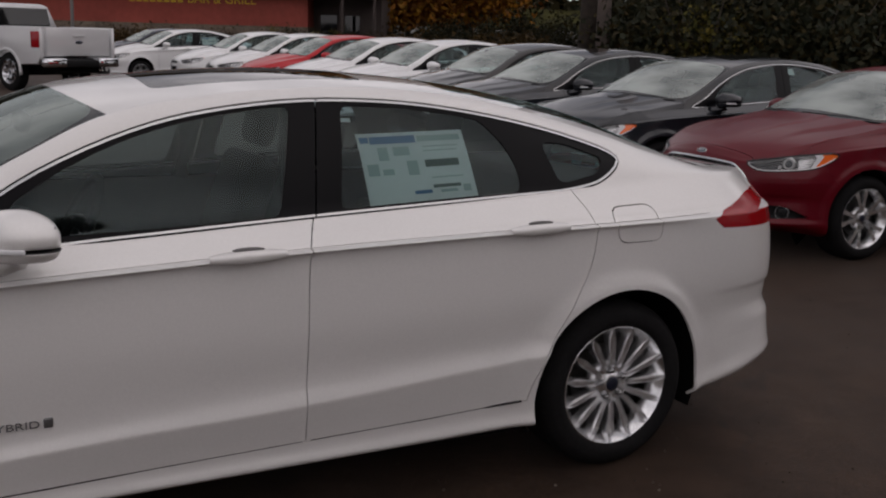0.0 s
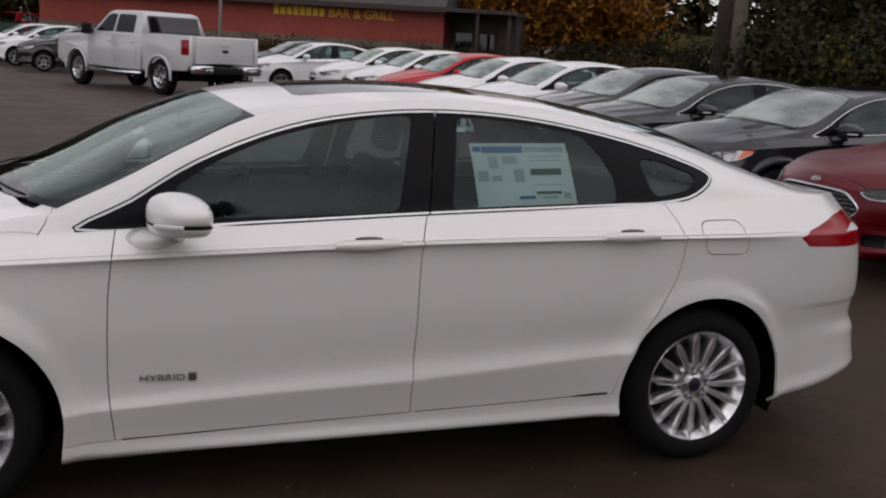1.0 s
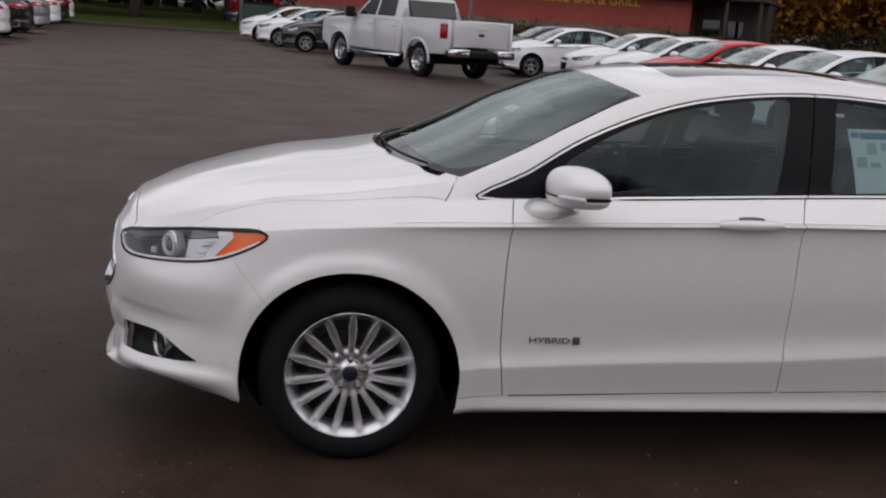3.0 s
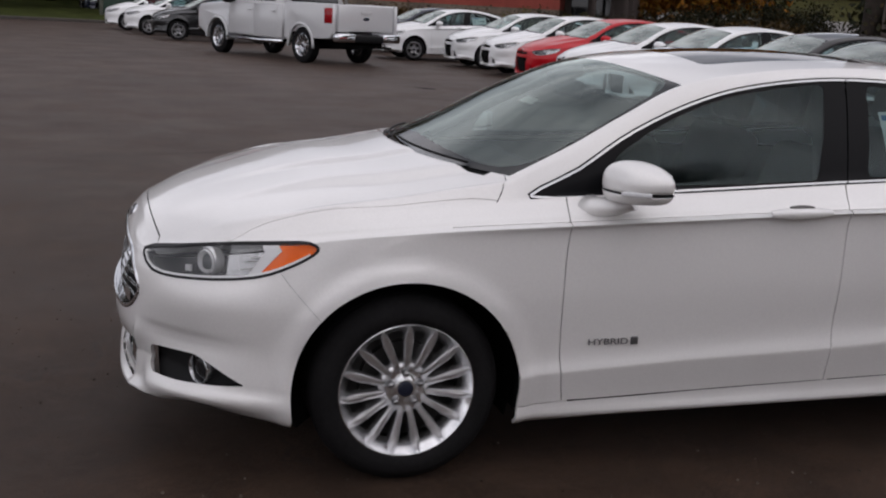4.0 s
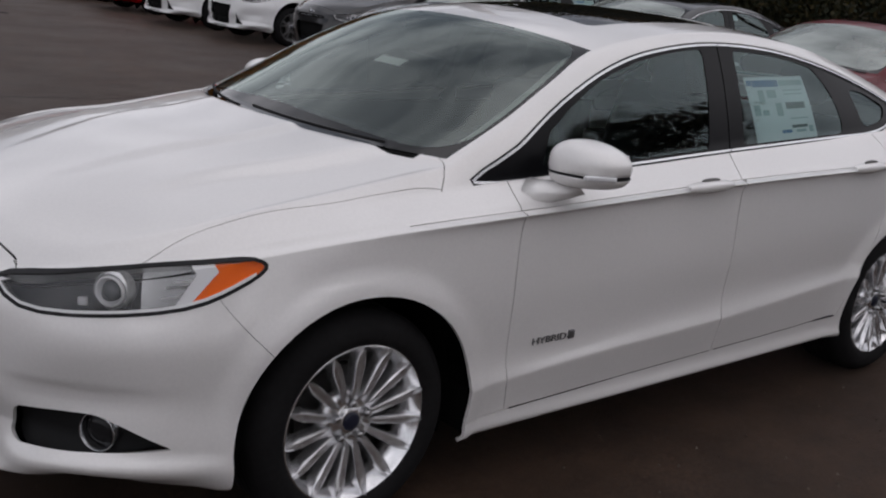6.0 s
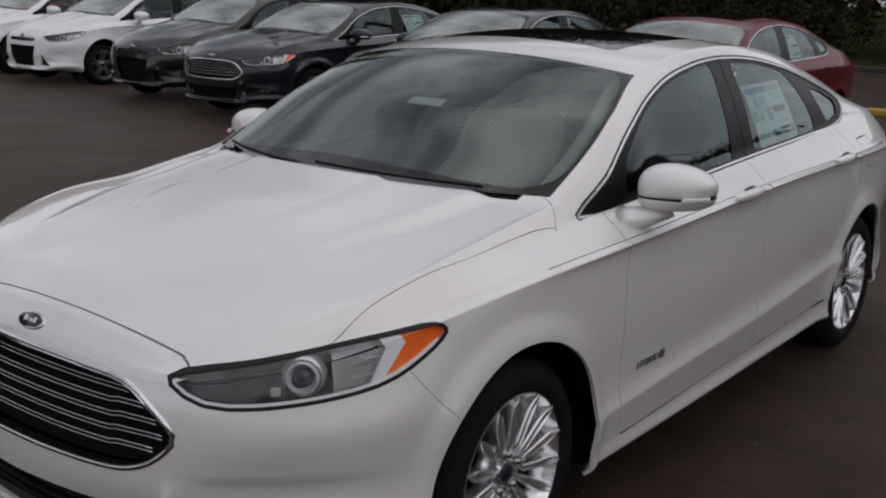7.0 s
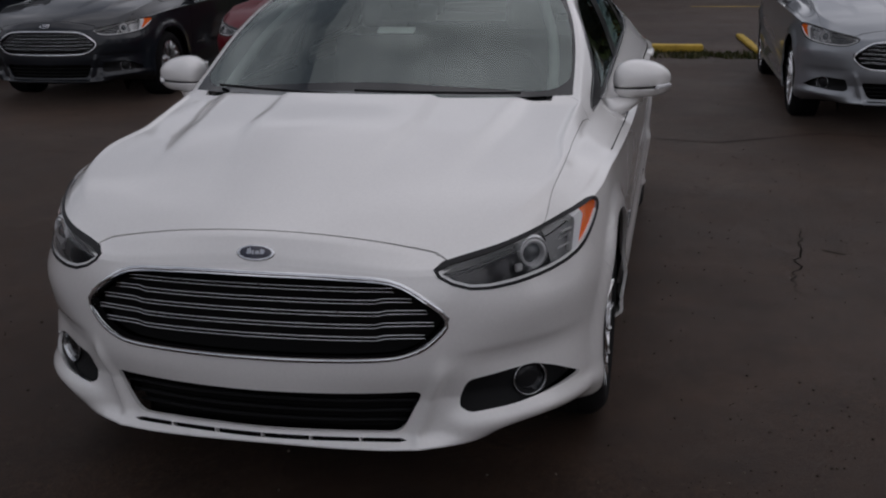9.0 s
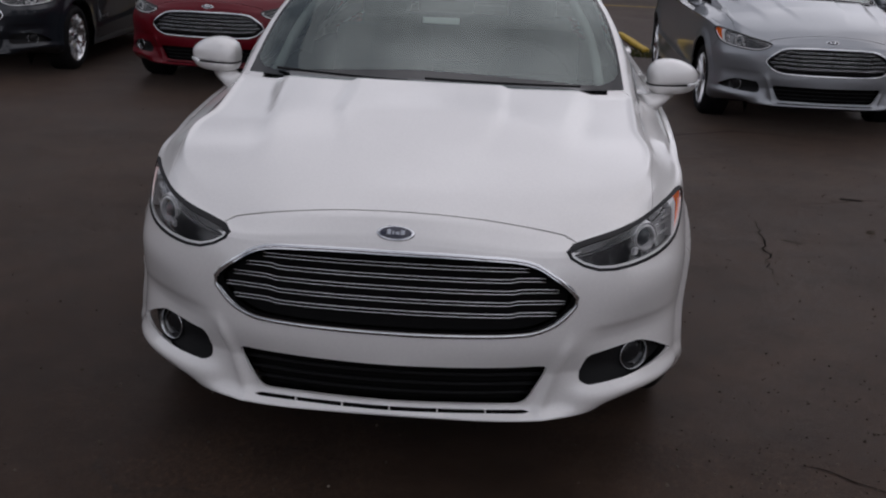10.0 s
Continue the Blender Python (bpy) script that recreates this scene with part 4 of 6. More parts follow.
def text_mesh(body, size, name, mat, parent, m, depth=.0015):
    cu = bpy.data.curves.new(name, 'FONT')
    cu.body, cu.size, cu.extrude = body, size, depth
    tmp = new(name, cu)
    bpy.context.view_layer.update()
    me = bpy.data.meshes.new_from_object(tmp.evaluated_get(bpy.context.evaluated_depsgraph_get()))
    bpy.data.objects.remove(tmp)
    bpy.data.curves.remove(cu)
    me.name = name
    me.transform(m)
    me.materials.clear()
    me.materials.append(mat)
    ob = new(name, me)
    ob.parent = parent
    return ob


def front_point(info, y, z):
    """How far forward the front skin lies, from a smooth surface laid through it."""
    return float(np.array([1, y * y, y**4, z, z * z, z * y * y]) @ info['skin'])


def finish_saloon(car, info, style, paint, meshes, kind, warp=None):
    """Grille, mirrors, handles, cabin, floor and wheels."""
    layer = info['layer']
    w = warp or (lambda p: p)
    fd, rd = info['doors']
    info['front'] = np.array([v.co[:] for key in ('grille', 'surround', 'intake') for f in info[key] for v in f.verts])
    vs = info['front']
    y, z = vs[:, 1], vs[:, 2]
    info['skin'] = np.linalg.lstsq(np.column_stack([np.ones(len(vs)), y * y, y**4, z, z * z, z * y * y]), vs[:, 0], rcond=None)[0]
    back = panel('grille', info['grille'], layer, M_UNDER, car, 'both', flange=0, offset=-.045, warp=warp)
    panel('grille_surround', info['surround'], layer, M_CHROME if kind != 'compact' else M_PLASTIC, back, 'both', flange=.03, offset=.004, warp=warp)
    ink = panel('lower_intake', info['intake'], layer, M_UNDER, car, 'both', flange=0, offset=-.05, warp=warp)
    panel('lip_slot', info['slot'], layer, M_UNDER, car, 'both', flange=0, offset=-.02, warp=warp)
    if kind == 'saloon':
        for y in (-.28, -.14, 0, .14, .28):
            b = bmesh.new()
            box(b, -.004, .016, y - .0018, y + .0018, .242, .262)
            near = min((v.co for f in info['slot'] for v in f.verts), key=lambda c: abs(c.y - abs(y)) + abs(c.z - .246))
            b.transform(Matrix.Translation((w(near)[0] + .002, 0, 0)))
            part('slot_rib', b, paint, car, smooth=False)

    def bar(name, z, half, mat, parent, r, back_by, step=0.0, n=30):
        pts = []
        for i in range(n + 1):
            y = -half + 2 * half * i / n
            zz = z + (step if abs(y) > .345 else 0)
            pts.append((w((front_point(info, y, zz) + back_by, y, zz))))
        xs = np.array([p[0] for p in pts])
        xs = np.convolve(np.pad(xs, 3, mode='edge'), np.ones(7) / 7, 'valid')
        return part(name, tube([(x, p[1], p[2]) for x, p in zip(xs, pts)], r, 6), mat, parent)
    if kind == 'saloon':
        for z, half, lift in ((.680, .378, 0), (.648, .425, .005), (.616, .464, .005), (.583, .482, .005), (.550, .458, .005)):
            b = bar("grille_bar", z, half, M_SATIN, back, .0021, .016, lift, 44)
            bar("grille_blade", z - .0102, half, M_SATIN, b, .0021, .018, lift, 44)
        # the rounded bright frame
        skin = [v.co for f in info['surround'] for v in f.verts]
        line = []
        for y, z in style['grille']:
            if y > .004:
                near = min(skin, key=lambda c: (c.y - y)**2 + (c.z - z)**2)
                line.append((near.x + .002, y - .003, z))
        line = [w(p) for p in line] + [w((p[0], -p[1], p[2])) for p in reversed(line)]
        part("grille_frame", tube(line, .0082, 10, True), M_CHROME, back, "chrome frame round the grille")
    else:
        bar("grille_bar", .5 * (style['grille'][0][1] + style['grille'][-1][1]), .26, M_SATIN, back, .006, .015)
    for z, half in ((.362, .43), (.330, .415), (.298, .40)):
        bar("intake_bar", z, half, M_PLASTIC, ink, .005, .035)
    # emblem: a plain dark blue oval with a bright rim
    if kind == 'saloon':
        m = Matrix.Translation((-.8755, 0, .7738)) @ Matrix.Rotation(radians(-52), 4, 'Y')
    else:
        m = Matrix.Translation(w((-.895, 0, .735))) @ Matrix.Rotation(radians(-60), 4, 'Y')
    b = lathe([(0, .004), (.05, .004), (.055, .002), (.055, -.02)], 32)
    b.transform(m @ Matrix.Rotation(radians(90), 4, 'X') @ Matrix.Diagonal((.43, 1, 1, 1)))
    badge = part("badge", b, M_CHROME, car, "dark blue oval badge with a bright rim")
    b = lathe([(0, .006), (.044, .0055), (.048, .003), (.048, -.02)], 32)
    b.transform(m @ Matrix.Rotation(radians(90), 4, 'X') @ Matrix.Diagonal((.41, 1, 1, 1)))
    part("badge_face", b, M_BADGE, badge)
    b = bmesh.new()
    for y0, y1, z0, z1 in ((-.026, -.014, -.006, .008), (-.011, .0, -.006, .003), (.004, .009, -.006, .004), (.013, .024, -.006, .009)):
        box(b, z0, z1, y0, y1, .0055, .0068, .0005)
    b.transform(m)
    part("badge_mark", b, M_CHROME, badge, smooth=False)
    # mirrors and handles
    for sgn, d, e in ((-1, fd[0], rd[0]), (1, fd[1], rd[1])):
        side_mirror(d, sgn, paint, warp, kind == 'saloon')
        if kind == 'saloon':
            door_handle(d, 1.277, 1.522, .938, .924, sgn, paint)
            door_handle(e, 2.335, 2.575, .962, .923, sgn, paint)
        else:
            a, b2 = w((1.277, .924, .938)), w((1.522, .924, .938))
            door_handle(d, a[0], b2[0], a[2], a[1], sgn, paint)
            a, b2 = w((2.335, .923, .962)), w((2.575, .923, .962))
            door_handle(e, a[0], b2[0], a[2], a[1], sgn, paint)
    # floor, inner walls, wheel wells
    def wbox(name, mat, *dims, bevel=0.0, parent=car):
        b = bmesh.new()
        box(b, *dims, bevel)
        for v in b.verts:
            v.co = w(v.co)
        return part(name, b, mat, parent, smooth=False)
    under = wbox("underbody", M_UNDER, .44, 2.40, -.83, .83, .19, .40)
    wbox("front_crash_beam", M_UNDER, -.78, -.40, -.40, .40, .20, .66, parent=under)
    wbox("engine_bay", M_UNDER, -.62, .44, -.55, .55, .22, .80, parent=under)
    wbox("boot_floor", M_UNDER, 2.40, 3.70, -.60, .60, .30, .85, parent=under)
    for sgn in (-1, 1):
        wbox("door_lining", M_CLOTH, .50, 2.62, min(sgn * .80, sgn * .76), max(sgn * .80, sgn * .76), .30, .965)
        wbox("sill_core", M_UNDER, .42, 2.44, min(sgn * .86, sgn * .70), max(sgn * .86, sgn * .70), .205, .34, parent=under)
        wbox("fender_core", M_UNDER, .10, .52, min(sgn * .76, sgn * .55), max(sgn * .76, sgn * .55), .72, .90, parent=under)
        for hub in (0.0, 2.85):
            b = lathe([(.12, .52), (.40, .52), (.402, .56), (.402, .868 if hub else .80)], 36)
            b.transform(Matrix.Translation((hub, 0, .325)))
            for v in b.verts:
                v.co = w((v.co.x, v.co.y * sgn, v.co.z))
            bmesh.ops.reverse_faces(b, faces=b.faces[:]) if sgn < 0 else None
            geom = [f for f in b.faces if f.calc_center_median().z < .16]
            bmesh.ops.delete(b, geom=geom, context='FACES')
            part("wheel_well", b, M_UNDER, under)
    # cabin
    cab = wbox("dashboard", M_CLOTH, .32, .80, -.70, .70, .70, .96, bevel=.05)
    wbox("instrument_hood", M_CLOTH, .66, .86, -.56, -.20, .90, 1.02, bevel=.04, parent=cab)
    b = bmesh.new()
    tb = tube([(math.cos(a) * .18, math.sin(a) * .18, 0) for a in np.linspace(0, 2 * math.pi, 28, endpoint=False)], .015, 8, True)
    tb.transform(Matrix.Translation((.98, -.37, .96)) @ Matrix.Rotation(radians(-65), 4, 'Y'))
    b.free()
    sw = part("steering_wheel", tb, M_PLASTIC, car)
    b = bmesh.new()
    box(b, -.02, .05, -.07, .07, -.06, .06, .03)
    box(b, -.01, .01, -.17, .17, -.015, .02, .008)
    b.transform(Matrix.Translation((.96, -.37, .95)) @ Matrix.Rotation(radians(-25), 4, 'Y').inverted())
    part("steering_hub", b, M_PLASTIC, sw)
    seat(car, 1.36, -.37, .25)
    seat(car, 1.36, .37, .25)
    seat(car, 2.25, 0, .62, True)
    wbox("parcel_shelf", M_CLOTH, 2.70, 3.25, -.62, .62, 1.00, 1.05)
    # pale pillar trims, and the roof lining with the cabin's shade in its colour
    for sgn in (-1, 1):
        pts = []
        for k in np.linspace(6.85, 8.1, 14):
            r = R_LINE(k)[0]
            pts.append(w((r[0] + .02, sgn * (r[1] - .105), r[2] - .035)))
        part("pillar_trim", tube(pts, [.020] * 14, 10), M_LINER, car, "pale grey inner pillar trim")
        pts = [w(tuple(flank_point(x, z, .06, sgn))) for x, z in ((1.60, 1.0), (1.62, 1.2), (1.66, 1.38))]
        part("pillar_trim", tube(pts, .04, 8), M_CLOTH, car)
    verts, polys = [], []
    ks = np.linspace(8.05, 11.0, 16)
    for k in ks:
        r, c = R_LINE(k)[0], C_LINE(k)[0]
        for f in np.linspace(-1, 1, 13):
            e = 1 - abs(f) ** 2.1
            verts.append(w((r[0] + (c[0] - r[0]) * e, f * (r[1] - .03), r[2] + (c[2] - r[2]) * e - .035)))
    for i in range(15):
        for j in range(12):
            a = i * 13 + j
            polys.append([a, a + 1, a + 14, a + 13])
    link_mesh("headliner", verts, polys, M_DIMLINER, car)
    b = bmesh.new()
    box(b, -.02, .02, -.12, .12, -.035, .035, .015)
    b.transform(Matrix.Translation(w((.86, 0, 1.285))) @ Matrix.Rotation(radians(15), 4, 'Y'))
    rv = part("inner_mirror", b, M_PLASTIC, car)
    b = bmesh.new()
    box(b, -.09, .05, -.055, .055, -.02, .03, .015)
    b.transform(Matrix.Translation(w((.86, 0, 1.345))) @ Matrix.Rotation(radians(-20), 4, 'Y'))
    part("mirror_mount", b, M_PLASTIC, rv)
    # wipers
    for y0, y1, dx in ((-.55, .02, .0), (.08, .60, .01)):
        pts = []
        for f in np.linspace(0, 1, 12):
            y = y0 + (y1 - y0) * f
            k = 6.815 + .02 * f
            r, c = R_LINE(k)[0], C_LINE(k)[0]
            u = 1 - abs(y) / r[1]
            e = 1 - (1 - u) ** 2.1
            pts.append(w((r[0] + (c[0] - r[0]) * e - .006, y, r[2] + (c[2] - r[2]) * e + .008)))
        wp = part("wiper", tube(pts, .005, 6), M_PLASTIC, car)
    # wheels
    for hub in (0.0, 2.85):
        for sgn in (-1, 1):
            p = w((hub, sgn * .885, style['wheel_r']))
            add_wheel(meshes, car, p[0], p[1], style['wheel_r'], sgn < 0, 8 if hub else 0)
    return car


def recolour(car, old, fresh):
    """Give a copy of a car another paint."""
    for o in car.children_recursive:
        if o.type == 'MESH':
            for s in o.material_slots:
                if s.material == old:
                    s.link = 'OBJECT'
                    s.material = fresh


W15 = wheel_meshes(spoke_mesh(), 15, M_ALLOY)
W5 = wheel_meshes(five_spoke_mesh(), 5, M_ALLOY)
hero, info = build_saloon("saloon_car", SALOON, M_WHITE, W15, True, nose_warp)
finish_saloon(hero, info, SALOON, M_WHITE, W15, 'saloon', nose_warp)
tagged(hero, "pearl white saloon car with silver multi-spoke wheels, parked on asphalt", "car")


# ---- what only the white hybrid carries ----
fd_left = info['doors'][0][0]
rd_left = info['doors'][1][0]


def door_y(x, z):
    best = min((v.co for f in info['lower'] if f.is_valid for v in f.verts), key=lambda c: (c.x - x)**2 + (c.z - z)**2 + (0 if c.y > .5 else 9))
    return best.y


hy = door_y(.71, .492)
text_mesh("HYBRID", .031, "door_lettering", M_GREYLETTER, fd_left, pose(.622, -hy - .004, .478, 90, 0, 0) @ Matrix.Diagonal((1.42, 1, 1, 1)))
bm = bmesh.new()
box(bm, .785, .812, -hy - .007, -hy + .004, .474, .504, .004)
part("leaf_badge", bm, M_GREYLETTER, fd_left, smooth=False)

# black tubes added in the gap under the doors, standing for its deep shade
for sgn, door in ((-1, fd_left), (1, info['doors'][0][1])):
    line = [(.57, .2745), (.8, .281), (1.1, .291), (1.35, .298), (1.58, .3045)]
    part("door_seal", tube([(x, sgn * (door_y(x, z + .01) - .004), z) for x, z in line], .0042, 6), M_BLACK, door)
for sgn, door in ((-1, rd_left), (1, info['doors'][1][1])):
    line = [(1.61, .3055), (1.85, .312), (2.05, .318), (2.25, .3265), (2.41, .334)]
    part("door_seal", tube([(x, sgn * (door_y(x, z + .01) - .004), z) for x, z in line], .0042, 6), M_BLACK, door)

# price sheet inside the rear door window, its print as plain bars
price = sheet("price_sheet", [(1.872, 1.052), (2.290, 1.068), (2.270, 1.300), (1.856, 1.290)], M_PAPER, None, .020)
tagged(price, "pale green printed price sheet behind the rear side window", "paper sheet")


def on_sheet(u, v):
    a = np.array((1.872, 1.052)) * (1 - u) + np.array((2.290, 1.068)) * u
    b = np.array((1.856, 1.290)) * (1 - u) + np.array((2.270, 1.300)) * u
    return a * (1 - v) + b * v


for u0, u1, v0, v1, mat in ((.11, .53, .85, .95, M_INKBLUE), (.55, .96, .86, .94, M_INK), (.02, .10, .87, .95, M_INKBLUE), (.57, .89, .50, .60, M_INKDARK), (.60, .86, .20, .245, M_INKDARK),
                            (.66, .82, .13, .17, M_INK), (.42, .58, .13, .18, M_INKBLUE), (.16, .25, .62, .80, M_INK), (.30, .45, .68, .80, M_INK), (.40, .50, .40, .60, M_INK), (.04, .14, .42, .58, M_INK),
                            (.58, .90, .72, .735, M_INK), (.58, .92, .78, .795, M_INK), (.60, .90, .34, .355, M_INK), (.17, .27, .42, .50, M_INK), (.88, .95, .12, .22, M_INK)):
    o = sheet("print_bar", [on_sheet(u0, v0), on_sheet(u1, v0), on_sheet(u1, v1), on_sheet(u0, v1)], mat, price, .0185, 1)
decal = sheet("window_decal", [(1.80, 1.328), (1.845, 1.328), (1.845, 1.34), (1.80, 1.34)], M_WHITECARD, rd_left, .012, 1)
bm = bmesh.new()
box(bm, -.022, .022, -.075, .075, -.001, .001, .0005)
bm.transform(Matrix.Translation((.69, .007, 1.23)) @ Matrix.Rotation(radians(-28), 4, 'Y'))
card = part("mirror_card", bm, M_WHITECARD, None, smooth=False)
tagged(card, "small white card behind the top of the windshield", "card")


# ---- rows of cars ----
def place(src, x, y, turn, paint, old, label, group="row of parked cars", wheels=None):
    c = copy_thing(src, pose(x, y, 0, 0, 0, turn))
    recolour(c, old, paint)
    recolour(c, M_GLASS, M_HAZEGLASS)
    if wheels:
        for o in [w for w in c.children if w.data == W15["wheel"]]:
            at = o.matrix_local.translation.copy()
            for q in list(o.children):
                bpy.data.objects.remove(q)
            bpy.data.objects.remove(o)
            add_wheel(wheels, c, at.x, at.y, at.z, at.y < 0, 14)
    tagged(c, label, "car", group)
    return c


red_car = place(hero, 7.04, 2.52, -2.0, M_WINE, M_WHITE, "dark red metallic saloon car parked in the row", wheels=W5)
grey_car = place(hero, 7.06, 5.06, 1.1, M_DARKGREY, M_WHITE, "dark grey saloon car parked beside the dark red one", wheels=W5)
grey_car2 = place(hero, 7.27, 7.86, -.4, M_DARKGREY, M_WHITE, "dark grey saloon car with a chrome window line", wheels=W5)
silver_car = place(hero, 6.43, -2.91, 1.5, M_SILVERPAINT, M_WHITE, "silver metallic saloon car parked by the yellow kerb")


# ---- the compact saloon ----
def compact_warp(p):
    x, y, z = p[0], p[1], p[2]
    return (x * .93, y * .985, z * (1.0 + .02 * min(1, max(0, (z - .5) * 2))))


COMPACT = dict(
    lamp=rounded([(-.415, .727), (-.335, .662), (-.14, .66), (.03, .69), (.17, .738), (.24, .79), (.20, .815), (.06, .803), (-.08, .786), (-.25, .757)], 3),
    amber=[(.208, .86), (.222, .79), (.205, .66), (.30, .66), (.30, .86)],
    grille=soft_corners([(-.2, .705), (.30, .700), (.34, .678), (.30, .655), (-.2, .650)], .02),
    intake=soft_corners([(-.2, .585), (.345, .585), (.275, .285), (-.2, .275)], .03),
    slot=soft_corners([(-.2, .254), (.20, .254), (.22, .243), (.20, .236), (-.2, .233)], .006, 2),
    fog=soft_corners([(-.395, .545), (-.415, .31), (-.20, .30), (-.27, .36)], .02),
    fog_at=(-.07, .385), wheel_r=.314)
WC = wheel_meshes(five_spoke_mesh(.026), 5, M_ALLOYDARK, .314, .222, 36, 1)
# fewer samples for the cars of the row
KS = np.concatenate([np.linspace(2, 6, 21)[:-1], np.linspace(6, COWL, 13)[:-1], np.linspace(COWL, 8, 13)[:-1], np.linspace(8, 12, 25)[:-1], np.linspace(12, 14, 9)])
STEPS = [2, 2, 3, 3, 5, 4, 4, 2, 4]
NV = 18
compact, info2 = build_saloon("compact_car", COMPACT, M_WHITE2, WC, False, compact_warp)
finish_saloon(compact, info2, COMPACT, M_WHITE2, WC, 'compact', compact_warp)
recolour(compact, M_GLASS, M_HAZEGLASS)
compact.matrix_world = pose(7.9, 13.05, 0)
tagged(compact, "white compact saloon car parked in the row", "car", "row of parked cars")
for x, y, turn, mat, text in (
        (7.70, 10.06, 0, M_BLACKPAINT, "black compact saloon car parked in the row"),
        (7.85, 15.4, 0, M_WHITE2, "white compact saloon car parked in the row"),
        (8.0, 18.2, 0, M_REDPAINT, "bright red compact saloon car between white ones"),
        (8.1, 21.1, 0, M_WHITE2, "white compact saloon car parked in the row"),
        (7.95, 23.9, 0, M_WHITE2, "white compact saloon car parked in the row"),
        (6.75, 27.0, 0, M_WHITE2, "white compact saloon car at the end of the row"),
        (7.1, 31.0, 0, M_BLUEPAINT, "dark blue compact car with a paper in its window"),
        (-1.2, 40.6, 0, M_WHITE2, "white compact saloon car parked across the lot"),
        (-.45, 37.2, 0, M_WHITE2, "white compact saloon car parked across the lot"),
        (.45, 33.8, 0, M_BLACKPAINT, "black compact saloon car behind the pickup truck"),
        (-11.2, 26.1, 0, M_WHITE2, "white compact car with its tail to the lot"),
        (-11.4, 29.9, 0, M_BLACKPAINT, "black compact car with its tail to the lot"),
        (-11.8, 34.2, 0, M_SILVERPAINT, "silver compact car with its tail to the lot"),
        (-12.3, 38.6, 0, M_WHITE2, "white compact car with its tail to the lot"),
        (-12.8, 43.0, 0, M_BLACKPAINT, "black compact car with its tail to the lot"),
        (-13.2, 46.2, 0, M_WHITE2, "white compact car at the far end of the lot"),
        (-3.2, 66.0, 20, M_BLUEPAINT, "dark blue car standing beyond the grass")):
    place(compact, x, y, turn, mat, M_WHITE2, text, "row of parked cars" if x > 4 else "cars across the lot")


# papers in the windows of the parked cars
for x, y in ((7.04, 2.52), (7.27, 7.86), (6.62, 27.0), (7.72, 15.4), (6.97, 31.0), (-1.33, 40.6)):
    p = copy_thing(price, pose(x, y, 0))
    tagged(p, "pale green printed price sheet behind a parked car's window", "paper sheet", "papers in the parked cars")
sticker = sheet("window_sticker", [(1.77, 1.295), (1.90, 1.295), (1.895, 1.355), (1.765, 1.355)], M_WHITECARD, None, .014)
sticker.matrix_world = pose(7.06, 5.06, 0, 0, 0, 1.1)
tagged(sticker, "small white sticker in a dark car's window", "sticker", "papers in the parked cars")
copy_thing(sticker, pose(7.60, 10.06, 0))
copy_thing(sticker, pose(6.43, -2.91, 0, 0, 0, 1.5))


# ---- the pickup truck ----
def prism(outline, y0, y1, bevel=.02, lean=0.0, z_ref=1.3):
    """A side outline (x, z) made solid from y0 to y1, edges rounded; lean tips the sides in above z_ref."""
    bm = bmesh.new()
    a = [bm.verts.new((x, y0, z)) for x, z in outline]
    b = [bm.verts.new((x, y1, z)) for x, z in outline]
    n = len(outline)
    bm.faces.new(a)
    bm.faces.new(b[::-1])
    for i in range(n):
        bm.faces.new((a[i], b[i], b[(i + 1) % n], a[(i + 1) % n]))
    bmesh.ops.recalc_face_normals(bm, faces=bm.faces[:])
    if lean:
        for v in bm.verts:
            v.co.y *= 1 - lean * max(0, v.co.z - z_ref)
    if bevel:
        rim = [e for e in bm.edges if abs(e.verts[0].co.y - e.verts[1].co.y) < 1e-6 + abs(lean)]
        bmesh.ops.bevel(bm, geom=[e for e in rim if (e.verts[0].co.y > 0) == (e.verts[1].co.y > 0)], offset=bevel, segments=2, profile=.6, affect='EDGES')
    return bm


def arch(cx, cz, r, a0=180, a1=0, n=14):
    return [(cx + r * math.cos(radians(a0 + (a1 - a0) * i / n)), cz + r * math.sin(radians(a0 + (a1 - a0) * i / n))) for i in range(n + 1)]


